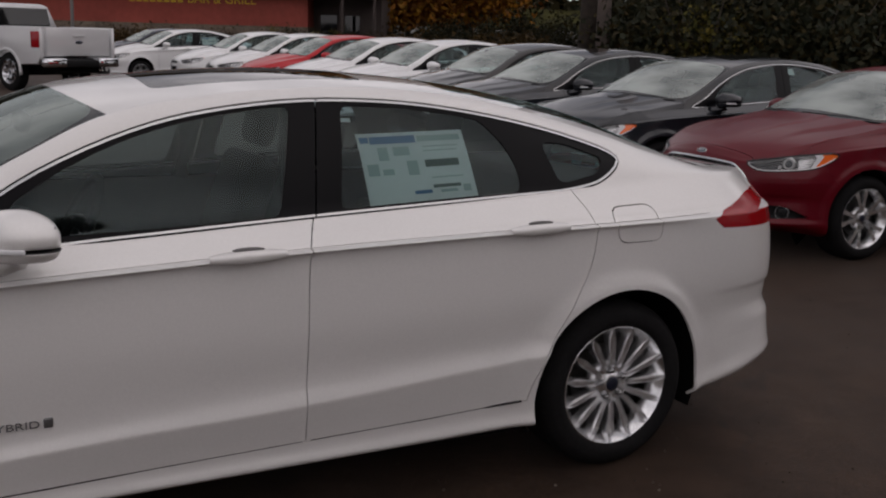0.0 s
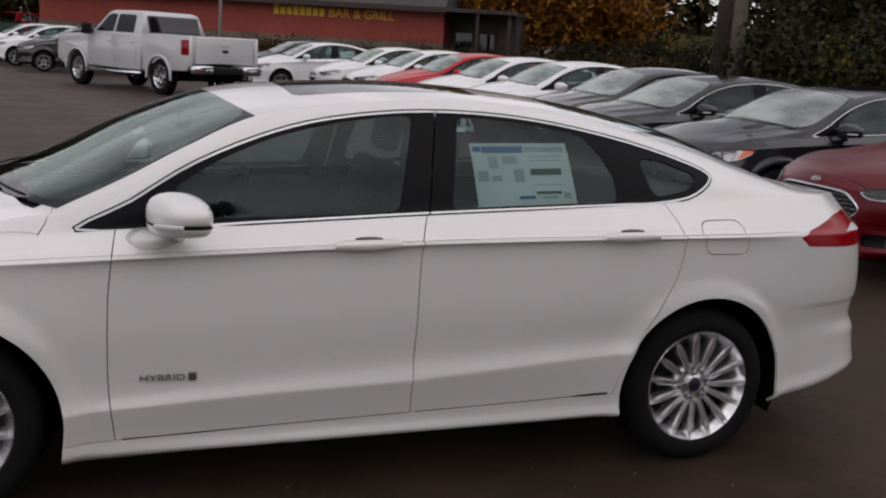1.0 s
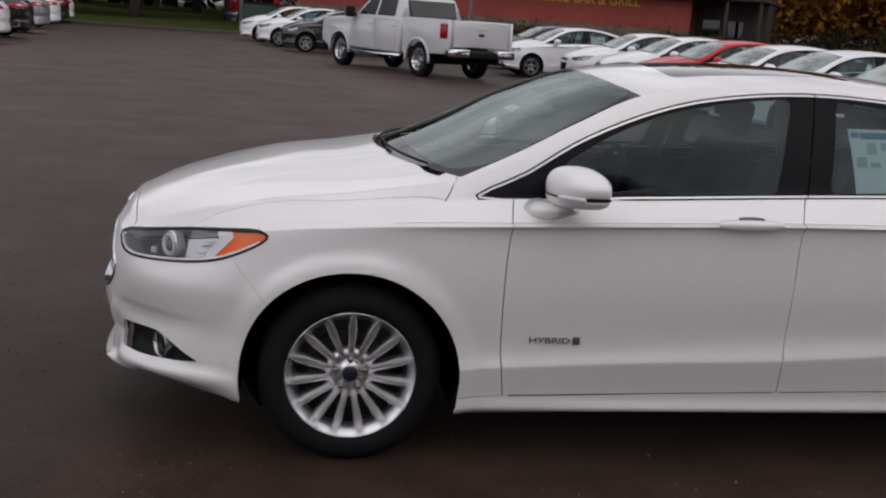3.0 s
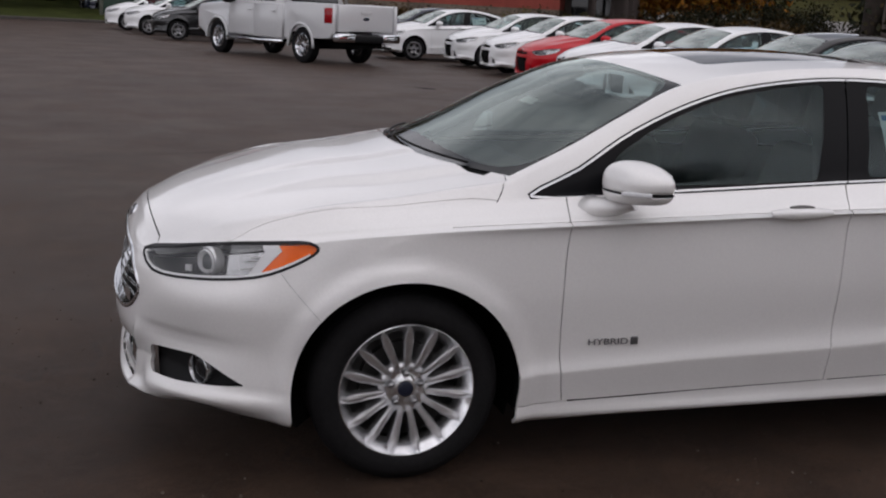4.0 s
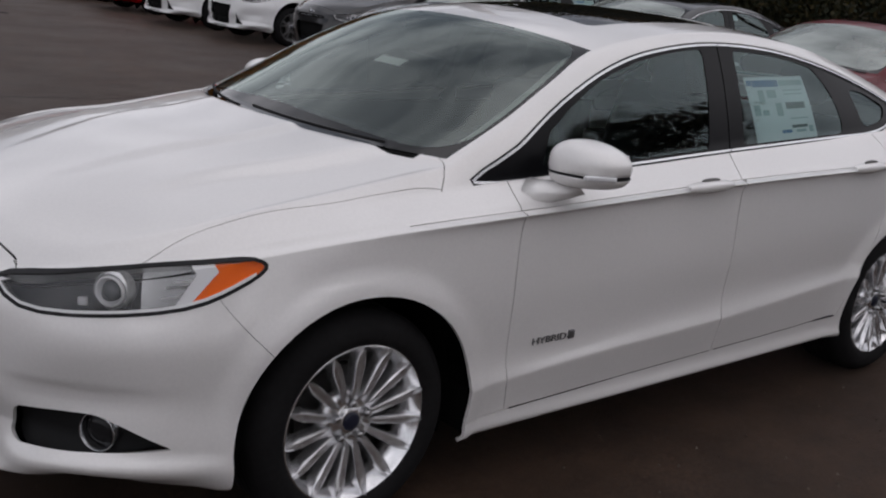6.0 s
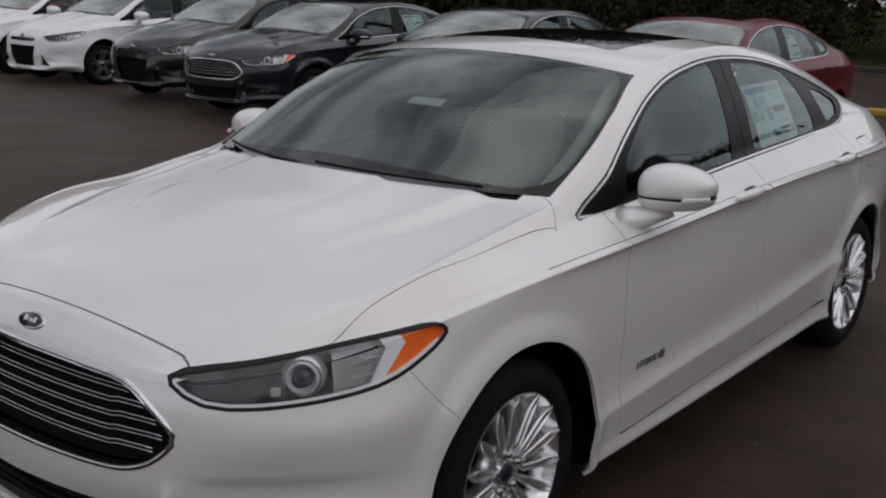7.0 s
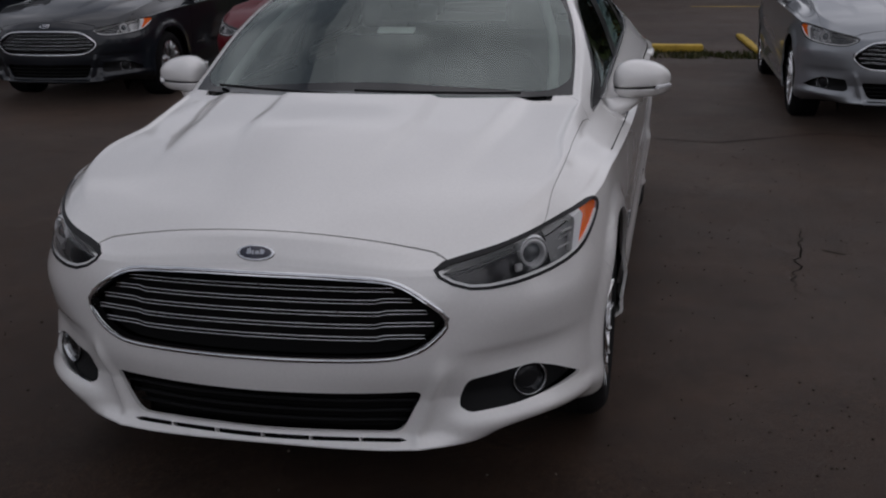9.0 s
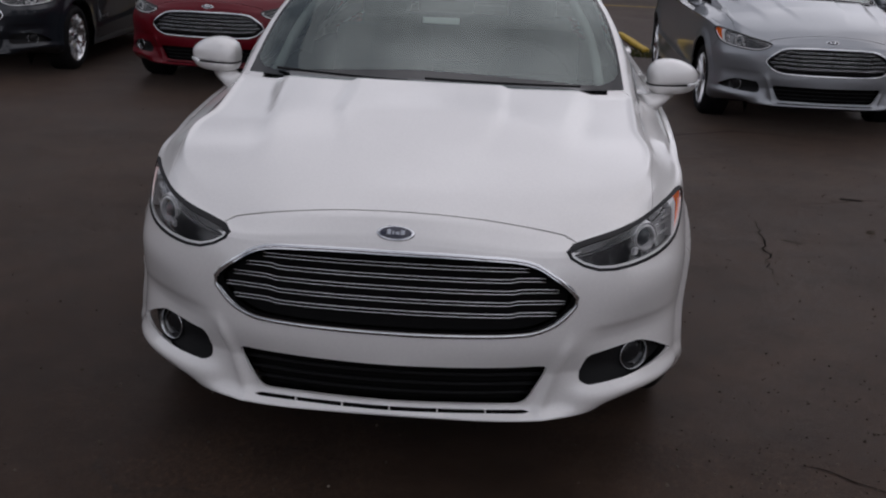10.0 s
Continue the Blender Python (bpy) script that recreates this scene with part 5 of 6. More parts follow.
def build_truck(paint):
    t = new("pickup_truck")
    w = .98
    cab_low = [(-.92, .62), (-.95, .85), (-.93, 1.12), (-.80, 1.24), (-.3, 1.29), (.45, 1.33), (.55, 1.36), (2.93, 1.36), (2.93, .52), (.52, .52)] + arch(0, .42, .50, -5, 185)[:] + [(-.62, .50)]
    lower = part("cab_body", prism(cab_low, -w, w, .05), paint, t)
    house = [(.62, 1.33), (1.22, 1.86), (1.45, 1.925), (2.55, 1.93), (2.76, 1.88), (2.93, 1.33)]
    part("cab_roof", prism(house, -w + .03, w - .03, .05, .32), paint, t)

    def glassy(name, poly, sgn):
        bm = bmesh.new()
        vs = []
        for x, z in poly:
            y = (w - .03) * (1 - .32 * max(0, z - 1.3)) + .004
            vs.append(bm.verts.new((x, sgn * y, z)))
        bm.faces.new(vs if sgn < 0 else vs[::-1])
        r = bmesh.ops.extrude_face_region(bm, geom=bm.faces[:])
        for v in r['geom']:
            if isinstance(v, bmesh.types.BMVert):
                v.co.y += sgn * .004
        bmesh.ops.recalc_face_normals(bm, faces=bm.faces[:])
        return part(name, bm, M_DARKGLASS, t, smooth=False)
    for sgn in (-1, 1):
        glassy("door_window", [(.86, 1.40), (1.65, 1.40), (1.66, 1.83), (1.44, 1.84), (1.26, 1.79)], sgn)
        glassy("rear_door_window", [(1.74, 1.40), (2.55, 1.40), (2.50, 1.79), (2.40, 1.83), (1.75, 1.83)], sgn)
        for x0, x1 in ((.60, 1.69), (1.71, 2.72)):
            bm = bmesh.new()
            box(bm, x0, x1, min(sgn * (w - .01), sgn * (w + .008)), max(sgn * (w - .01), sgn * (w + .008)), .56, 1.34, .03)
            d = part("truck_door", bm, paint, t)
            bm = bmesh.new()
            box(bm, x1 - .22, x1 - .06, min(sgn * (w + .005), sgn * (w + .04)), max(sgn * (w + .005), sgn * (w + .04)), 1.16, 1.20, .012)
            part("door_handle", bm, paint, d)
        bm = bmesh.new()
        box(bm, .70, .86, min(sgn * 1.02, sgn * 1.27), max(sgn * 1.02, sgn * 1.27), 1.30, 1.58, .05)
        m = part("truck_mirror", bm, M_PLASTIC, t)
        part("mirror_arm", tube([(.80, sgn * .95, 1.36), (.80, sgn * 1.10, 1.40)], .03), M_PLASTIC, m)
        part("step_bar", tube([(.55, sgn * .99, .46), (1.8, sgn * 1.0, .44), (2.95, sgn * .99, .46)], .045), M_CHROME, t)
        bm = bmesh.new()
        box(bm, 4.58, 4.90, min(sgn * (w - .06), sgn * (w + .012)), max(sgn * (w - .06), sgn * (w + .012)), .97, 1.33, .03)
        part("tail_lamp", bm, M_RED, t, "red tail lamp")
        part("fender_flare", tube([(3.68 + .50 * math.cos(a), sgn * (w - .005), .42 + .50 * math.sin(a)) for a in np.linspace(-.1, math.pi + .1, 20)], .035), paint, t)
        part("fender_flare", tube([(.50 * math.cos(a), sgn * (w - .005), .42 + .50 * math.sin(a)) for a in np.linspace(-.1, math.pi + .1, 20)], .035), paint, t)
    bm = prism([(.66, 1.345), (1.235, 1.85), (1.22, 1.862), (.64, 1.352)], -.78, .78, 0)
    part("windshield", bm, M_DARKGLASS, t, smooth=False)
    bm = bmesh.new()
    box(bm, -.02, .012, -.72, .72, 0, .42, .02, Matrix.Translation((2.925, 0, 1.42)) @ Matrix.Rotation(radians(-16), 4, 'Y'))
    part("rear_window", bm, M_DARKGLASS, t, smooth=False)
    bed = [(3.0, .55), (3.0, 1.42), (4.90, 1.42), (4.92, .80), (4.80, .62), (4.35, .60)] + arch(3.68, .42, .50, 20, 185) + [(3.1, .55)]
    for sgn in (-1, 1):
        part("bed_side", prism(bed, sgn * w if sgn < 0 else w - .09, -w + .09 if sgn < 0 else w, .03), paint, t)
    bm = bmesh.new()
    box(bm, 3.0, 3.06, -w + .05, w - .05, .6, 1.40, .01)
    part("bed_front", bm, paint, t)
    bm = bmesh.new()
    box(bm, 3.0, 4.9, -w + .08, w - .08, .66, .72)
    part("bed_floor", bm, M_UNDER, t, smooth=False)
    bm = bmesh.new()
    box(bm, 4.84, 4.93, -.82, .82, .80, 1.41, .025)
    gate = part("tailgate", bm, paint, t)
    bm = bmesh.new()
    box(bm, 4.925, 4.945, -.16, .16, 1.20, 1.28, .01)
    part("gate_handle", bm, paint, gate)
    bm = lathe([(0, .02), (.09, .015), (.10, 0)], 20)
    bm.transform(Matrix.Translation((4.93, 0, 1.10)) @ Matrix.Rotation(radians(-90), 4, 'Z') @ Matrix.Diagonal((1, 1, .42, 1)))
    part("gate_badge", bm, M_BADGE, gate)
    for y0, y1 in ((-.95, -.42), (.42, .95)):
        bm = bmesh.new()
        box(bm, 4.86, 5.10, y0, y1, .56, .76, .04)
        part("rear_bumper", bm, M_CHROME, t, "chrome rear bumper end")
    bm = bmesh.new()
    box(bm, 4.86, 5.08, -.42, .42, .55, .72, .03)
    part("bumper_step", bm, M_PLASTIC, t)
    bm = bmesh.new()
    box(bm, -1.02, -.88, -.95, .95, .55, .75, .05)
    part("front_bumper", bm, M_CHROME, t)
    bm = bmesh.new()
    box(bm, -.96, -.90, -.62, .62, .80, 1.16, .04)
    part("grille", bm, M_CHROME, t)
    bm = bmesh.new()
    box(bm, -.6, 4.9, -.55, .55, .42, .62, .03)
    frame_ob = part("chassis", bm, M_UNDER, t)
    part("axle", tube([(3.68, -.75, .40), (3.68, .75, .40)], .07), M_UNDER, frame_ob)
    part("exhaust", tube([(2.6, .45, .42), (4.6, .50, .45), (4.98, .75, .42)], .035), M_IRON, frame_ob)
    for x in (0, 3.68):
        for sgn in (-1, 1):
            add_wheel(WT, t, x, sgn * .93, .425, sgn < 0, 10)
    return t


WT = wheel_meshes(five_spoke_mesh(.034), 6, M_CHROME, .425, .270)
truck = build_truck(M_TRUCKPAINT)
truck.matrix_world = pose(2.155, 26.92, 0, 0, 0, -62.1) @ Matrix.Scale(1.045, 4)
tagged(truck, "white crew-cab pickup truck with chrome bumper and step bars", "pickup truck")
far_truck = copy_thing(truck, pose(1.2, 68.0, 0, 0, 0, -150))
recolour(far_truck, M_TRUCKPAINT, M_REDPAINT)
tagged(far_truck, "red pickup truck standing far beyond the grass", "pickup truck")


# ---- ground ----
def ground_material():
    m = bpy.data.materials.new("worn_asphalt")
    m.use_nodes = True
    nt = m.node_tree
    b = nt.nodes["Principled BSDF"]
    co = nt.nodes.new("ShaderNodeTexCoord")

    def noise_node(scale, detail=5.0, rough=.6):
        n = nt.nodes.new("ShaderNodeTexNoise")
        n.inputs["Scale"].default_value, n.inputs["Detail"].default_value, n.inputs["Roughness"].default_value = scale, detail, rough
        nt.links.new(co.outputs["Object"], n.inputs["Vector"])
        return n

    def ramp(src, stops):
        r = nt.nodes.new("ShaderNodeValToRGB")
        els = r.color_ramp.elements
        while len(els) < len(stops):
            els.new(.5)
        for e, (p, c) in zip(els, stops):
            e.position, e.color = p, (*c, 1)
        nt.links.new(src, r.inputs[0])
        return r

    def mix(kind, fac, a, c):
        x = nt.nodes.new("ShaderNodeMix")
        x.data_type, x.blend_type = 'RGBA', kind
        for key, v in (("Factor", fac), ("A", a), ("B", c)):
            if isinstance(v, (int, float)):
                x.inputs[key].default_value = v
            else:
                nt.links.new(v, x.inputs[key])
        return x.outputs["Result"]
    broad = ramp(noise_node(.35, 6).outputs[0], [(.32, (.0148, .0089, .0060)), (.5, (.0250, .0153, .0104)), (.72, (.041, .0258, .0178))])
    mid = ramp(noise_node(3.2, 6, .65).outputs[0], [(.3, (.55, .55, .55)), (.7, (1.42, 1.39, 1.36))])
    grain = ramp(noise_node(160, 3).outputs[0], [(.3, (.5, .5, .5)), (.72, (1.55, 1.52, 1.48))])
    coarse = ramp(noise_node(52, 4, .7).outputs[0], [(.36, (.55, .55, .55)), (.52, (.95, .95, .95)), (.66, (2.1, 2.05, 1.98))])
    worn = ramp(noise_node(1.1, 5, .6).outputs[0], [(.42, (.2, .2, .2)), (.60, (1, 1, 1))])
    col = mix('MULTIPLY', 1.0, broad.outputs[0], mid.outputs[0])
    col = mix('MULTIPLY', 1.0, col, grain.outputs[0])
    col = mix('MULTIPLY', worn.outputs[0], col, coarse.outputs[0])
    # scattered pale grit
    v = nt.nodes.new("ShaderNodeTexVoronoi")
    v.inputs["Scale"].default_value = 26
    nt.links.new(co.outputs["Object"], v.inputs["Vector"])
    grit = ramp(v.outputs["Distance"], [(.035, (1, 1, 1)), (.06, (0, 0, 0))])
    pick = ramp(noise_node(1.3, 3).outputs[0], [(.52, (0, 0, 0)), (.66, (.8, .8, .8))])
    gf = mix('MULTIPLY', 1.0, grit.outputs[0], pick.outputs[0])
    gnode = nt.nodes.new("ShaderNodeMix")
    gnode.data_type = 'RGBA'
    nt.links.new(gf, gnode.inputs["Factor"])
    nt.links.new(col, gnode.inputs["A"])
    gnode.inputs["B"].default_value = (.15, .13, .105, 1)
    col = gnode.outputs["Result"]
    # fine cracks that wander, only in places
    warp = noise_node(1.1, 5)
    vm = nt.nodes.new("ShaderNodeVectorMath")
    vm.operation = 'MULTIPLY_ADD'
    nt.links.new(warp.outputs["Color"], vm.inputs[0])
    vm.inputs[1].default_value = (1.6, 1.6, 0)
    nt.links.new(co.outputs["Object"], vm.inputs[2])
    cr = nt.nodes.new("ShaderNodeTexVoronoi")
    cr.feature = 'DISTANCE_TO_EDGE'
    cr.inputs["Scale"].default_value = .42
    nt.links.new(vm.outputs[0], cr.inputs["Vector"])
    line = ramp(cr.outputs["Distance"], [(.002, (1, 1, 1)), (.007, (0, 0, 0))])
    where = ramp(noise_node(.8, 4).outputs[0], [(.5, (0, 0, 0)), (.6, (.75, .75, .75))])
    cf = mix('MULTIPLY', 1.0, line.outputs[0], where.outputs[0])
    cnode = nt.nodes.new("ShaderNodeMix")
    cnode.data_type = 'RGBA'
    nt.links.new(cf, cnode.inputs["Factor"])
    nt.links.new(col, cnode.inputs["A"])
    cnode.inputs["B"].default_value = (.010, .009, .008, 1)
    nt.links.new(cnode.outputs["Result"], b.inputs["Base Color"])
    rr = ramp(noise_node(.9, 5).outputs[0], [(.35, (.50, .50, .50)), (.7, (.62, .62, .62))])
    nt.links.new(rr.outputs[0], b.inputs["Roughness"])
    b.inputs["Specular IOR Level"].default_value = .15
    b.inputs["Specular Tint"].default_value = (1.0, .80, .71, 1)
    b.inputs["Sheen Weight"].default_value = .125
    b.inputs["Sheen Roughness"].default_value = .35
    b.inputs["Sheen Tint"].default_value = (1.0, .80, .70, 1)
    bp = nt.nodes.new("ShaderNodeBump")
    bp.inputs["Strength"].default_value = .5
    bp.inputs["Distance"].default_value = .004
    nt.links.new(noise_node(220, 4).outputs[0], bp.inputs["Height"])
    bp2 = nt.nodes.new("ShaderNodeBump")
    bp2.inputs["Strength"].default_value = .14
    bp2.inputs["Distance"].default_value = .03
    nt.links.new(noise_node(5, 5).outputs[0], bp2.inputs["Height"])
    nt.links.new(bp.outputs[0], bp2.inputs["Normal"])
    nt.links.new(bp2.outputs[0], b.inputs["Normal"])
    return m


def foliage(name, stops, rough=.7):
    """Leaf colour that varies from leaf to leaf."""
    m = bpy.data.materials.new(name)
    m.use_nodes = True
    nt = m.node_tree
    b = nt.nodes["Principled BSDF"]
    g = nt.nodes.new("ShaderNodeNewGeometry")
    r = nt.nodes.new("ShaderNodeValToRGB")
    els = r.color_ramp.elements
    while len(els) < len(stops):
        els.new(.5)
    for e, (p, c) in zip(els, stops):
        e.position, e.color = p, (*c, 1)
    nt.links.new(g.outputs["Random Per Island"], r.inputs[0])
    nt.links.new(r.outputs[0], b.inputs["Base Color"])
    b.inputs["Roughness"].default_value = rough
    b.inputs["Specular IOR Level"].default_value = .2
    return m


M_ASPHALT = ground_material()
M_LAWN = material("autumn_lawn", (.034, .041, .011), .95, spec=.05, grain=.55, scale=9, bump=.6)
M_BANK = material("dry_grass_bank", (.052, .050, .017), .95, spec=.05, grain=.5, scale=5, bump=.6)
M_PALEROAD = material("pale_road", (.17, .16, .15), .9, grain=.15, scale=3)
M_YELLOW = material("worn_yellow_paint", (.50, .33, .035), .7, grain=.3, scale=18, bump=.3)
M_CONCRETE = material("kerb_concrete", (.06, .052, .045), .85, grain=.25, scale=14, bump=.3)
M_BARK = material("dark_bark", (.045, .035, .028), .9, grain=.45, scale=9, bump=.8)
M_POLEWOOD = material("weathered_pole_wood", (.16, .13, .115), .85, grain=.3, scale=6, bump=.4)
M_REDWALL = material("red_painted_siding", (.34, .065, .045), .75, grain=.18, scale=3, bump=.2)
M_STONE = material("brown_stone", (.16, .125, .095), .85, grain=.4, scale=6, bump=.6)
M_SHINGLE = material("grey_roof_shingle", (.065, .06, .058), .85, grain=.25, scale=8, bump=.5)
M_TRIMDARK = material("dark_brown_trim", (.045, .03, .026), .7, grain=.2, scale=8)
M_GOLD = material("yellow_sign_paint", (.78, .52, .03), .6)
M_GREENBIN = material("dark_green_steel", (.018, .045, .03), .6, grain=.2, scale=6)
M_GALV = material("grey_galvanised_steel", (.36, .36, .35), .5, .5, grain=.15, scale=10)
M_LEAF_DARK = foliage("dark_green_leaves", [(0, (.008, .011, .004)), (.5, (.015, .017, .006)), (.8, (.028, .023, .007)), (1, (.042, .029, .007))])
M_LEAF_BROWN = foliage("brown_autumn_leaves", [(0, (.030, .020, .008)), (.5, (.052, .032, .010)), (1, (.095, .054, .013))])
M_LEAF_ORANGE = foliage("orange_autumn_leaves", [(0, (.10, .035, .007)), (.4, (.24, .085, .009)), (.8, (.36, .16, .014)), (1, (.14, .08, .012))])
M_LEAF_YELLOW = foliage("yellow_green_leaves", [(0, (.045, .048, .010)), (.5, (.085, .075, .014)), (1, (.16, .12, .02))])
M_GRASSBLADE = foliage("grass_blades", [(0, (.03, .04, .010)), (.6, (.055, .065, .016)), (1, (.11, .085, .035))])

rng = np.random.default_rng(7)


def slab(name, x0, x1, y0, y1, z0, z1, mat, label, kind="structure", bevel=.0):
    bm = bmesh.new()
    box(bm, x0, x1, y0, y1, z0, z1, bevel)
    ob = part(name, bm, mat, None, smooth=False)
    return tagged(ob, label, "", "", kind)


g_verts, g_polys = [], []
g_xs = sorted(set([-420, -150, -80] + list(range(-40, 61, 5)) + [90, 160, 420]))
g_ys = sorted(set([-420, -150, -80] + list(range(-40, 91, 5)) + [130, 420]))
for gx in g_xs:
    for gy in g_ys:
        g_verts.append((gx, gy, 0))
for i in range(len(g_xs) - 1):
    for j in range(len(g_ys) - 1):
        a = i * len(g_ys) + j
        g_polys.append([a, a + len(g_ys), a + len(g_ys) + 1, a + 1])
ground = link_mesh("ground", g_verts, g_polys, M_ASPHALT, None, False)
tagged(ground, "worn brown-grey asphalt lot with fine cracks", "", "", "structure")


def terrain(name, xs, ys, height, mat, label):
    verts = [(x, y, height(x, y)) for x in xs for y in ys]
    n = len(ys)
    polys = [[i * n + j, (i + 1) * n + j, (i + 1) * n + j + 1, i * n + j + 1] for i in range(len(xs) - 1) for j in range(n - 1)]
    return tagged(link_mesh(name, verts, polys, mat, None, True), label, "", "", "structure")


def bumpy(x, y, k=.06):
    return k * noise.noise(Vector((x * .35, y * .35, 0)))


terrain("lawn_east", np.linspace(26.5, 110, 40), np.linspace(-60, 44, 40), lambda x, y: .08 + .018 * (x - 26.5) + bumpy(x, y), M_LAWN, "green autumn lawn beyond the lot")
terrain("bank_north", np.linspace(19, 110, 30), np.linspace(44, 110, 30), lambda x, y: .05 + .085 * (y - 44) * min(1, (x - 19) / 6) + bumpy(x, y), M_BANK, "dry grass bank beyond the lot")
terrain("lawn_north_west", np.linspace(-60, 4, 24), np.linspace(47.5, 120, 24), lambda x, y: .09 + .01 * (y - 47) + bumpy(x, y), M_LAWN, "strip of green lawn at the end of the lot")
terrain("far_road", np.linspace(27, 70, 20), np.linspace(55.5, 65.5, 5), lambda x, y: .12 + .085 * (y - 44), M_PALEROAD, "pale road on the bank")
slab("kerb_east", 26.2, 26.5, -60, 44, 0, .14, M_CONCRETE, "dark concrete kerb along the lawn", bevel=.02)
slab("kerb_north_west", -60, 4, 47.2, 47.5, 0, .14, M_CONCRETE, "low concrete kerb before the lawn", bevel=.02)
slab("road_line", 20.4, 20.52, -14, -1.2, .004, .006, M_YELLOW, "thin worn yellow line on the asphalt")


def kerb_block(x, y, length, turn, label, w=.09, h=.11):
    bm = bmesh.new()
    n = 10
    for i in range(1):
        box(bm, -w, w, -length / 2, length / 2, 0, h, .025, None, 3)
    bmesh.ops.subdivide_edges(bm, edges=[e for e in bm.edges if abs(e.verts[0].co.y - e.verts[1].co.y) > .5], cuts=n)
    for v in bm.verts:
        v.co += Vector((noise.noise(v.co * 3) * .012, 0, noise.noise(v.co * 4 + Vector((5, 0, 0))) * .010 if v.co.z > .05 else 0))
    ob = part("yellow_kerb", bm, M_YELLOW, None)
    ob.matrix_world = pose(x, y, 0, 0, 0, turn)
    return tagged(ob, label, "kerb", "yellow kerbs")


kerb_block(11.5, .25, 3.2, 4, "worn yellow painted concrete kerb with weeds before it", .10, .10)
kerb_block(12.4, -1.98, 2.3, -86, "worn yellow painted kerb end beside the silver car", .05, .07)
kerb_block(14.6, 3.3, 2.6, 10, "worn yellow painted concrete kerb by the pole")


def leaf_quads(centres, size, flat=.0):
    """Small leaf shapes at the centres, turned at random."""
    n = len(centres)
    a = rng.normal(size=(n, 3))
    a /= np.linalg.norm(a, axis=1)[:, None]
    b = np.cross(a, rng.normal(size=(n, 3)))
    b /= np.linalg.norm(b, axis=1)[:, None]
    s = size * rng.uniform(.6, 1.4, n)[:, None]
    c = np.asarray(centres)
    quads = np.stack([c - a * s, c + b * s * .55, c + a * s, c - b * s * .55], 1)
    return quads.reshape(-1, 3).tolist(), [[4 * i, 4 * i + 1, 4 * i + 2, 4 * i + 3] for i in range(n)]


def tree(name, height, crown_r, crown_z, leaves, mat, label, size=.22, trunk_r=.22, lean=.0):
    """A tapered trunk with forking limbs and a crown of small leaves in uneven clumps."""
    ob = new(name)
    top = height * .72
    pts = [(lean * (i / 8)**2 + rng.normal() * .05, rng.normal() * .05, top * i / 8) for i in range(9)]
    rad = [trunk_r * (1.25 if i == 0 else 1) * (1 - .75 * i / 8) for i in range(9)]
    bm = tube(pts, rad, 10)
    limbs = []
    for k in range(11):
        z0 = crown_z * .75 + (top - crown_z * .75) * k / 11
        ang = k * 2.4 + rng.uniform(-.4, .4)
        reach = crown_r * rng.uniform(.55, .95)
        p0 = Vector((lean * (z0 / top)**2, 0, z0))
        mid = p0 + Vector((math.cos(ang) * reach * .5, math.sin(ang) * reach * .5, reach * .35))
        end = p0 + Vector((math.cos(ang) * reach, math.sin(ang) * reach, reach * rng.uniform(.35, .8)))
        limbs += [mid, end, (mid + end) / 2]
        me = bpy.data.meshes.new("limb")
        t = tube([p0, mid, end], [trunk_r * .32, trunk_r * .2, .015], 6)
        t.to_mesh(me)
        t.free()
        bm.from_mesh(me)
        bpy.data.meshes.remove(me)
    part("trunk", bm, M_BARK, ob)
    clumps = [Vector(p) for p in limbs]
    for _ in range(26):
        u = rng.normal(size=3)
        u /= np.linalg.norm(u)
        rr = crown_r * rng.uniform(.45, 1.0)
        clumps.append(Vector((u[0] * rr, u[1] * rr, (height + crown_z) / 2 + u[2] * (height - crown_z) / 2 * rng.uniform(.5, 1))))
    cs = []
    per = leaves // len(clumps)
    for c in clumps:
        spread = crown_r * rng.uniform(.12, .30)
        cs.append(np.array(c) + rng.normal(size=(per, 3)) * spread * np.array([1, 1, .75]))
    v, p = leaf_quads(np.concatenate(cs), size)
    link_mesh("crown", v, p, mat, ob, False)
    tagged(ob, label, "tree", "trees round the lot")
    return ob


def bush(name, r, h, leaves, mat, label, size=.09):
    ob = new(name)
    bm = bmesh.new()
    for k in range(6):
        a = k * 1.05
        me = bpy.data.meshes.new("stem")
        t = tube([(0, 0, 0), (math.cos(a) * r * .3, math.sin(a) * r * .3, h * .45), (math.cos(a) * r * .6, math.sin(a) * r * .6, h * .85)], [.03, .02, .008], 5)
        t.to_mesh(me)
        t.free()
        bm.from_mesh(me)
        bpy.data.meshes.remove(me)
    part("stem", bm, M_BARK, ob)
    cs = []
    for _ in range(22):
        a, q = rng.uniform(0, 2 * math.pi), rng.uniform(.1, 1) ** .5
        z = h * rng.uniform(.15, 1.0) * (1 - .35 * q)
        cs.append(np.array([math.cos(a) * r * q, math.sin(a) * r * q, z]) + rng.normal(size=(leaves // 22, 3)) * r * .17)
    c = np.concatenate(cs)
    c[:, 2] = np.maximum(c[:, 2], .03)
    v, p = leaf_quads(c, size)
    link_mesh("foliage", v, p, mat, ob, False)
    tagged(ob, label, "shrub", "shrubs round the lot")
    return ob


def put(src, x, y, z=0.0, turn=0.0, s=1.0):
    return copy_thing(src, pose(x, y, z, 0, 0, turn) @ Matrix.Diagonal((s, s, s, 1)))


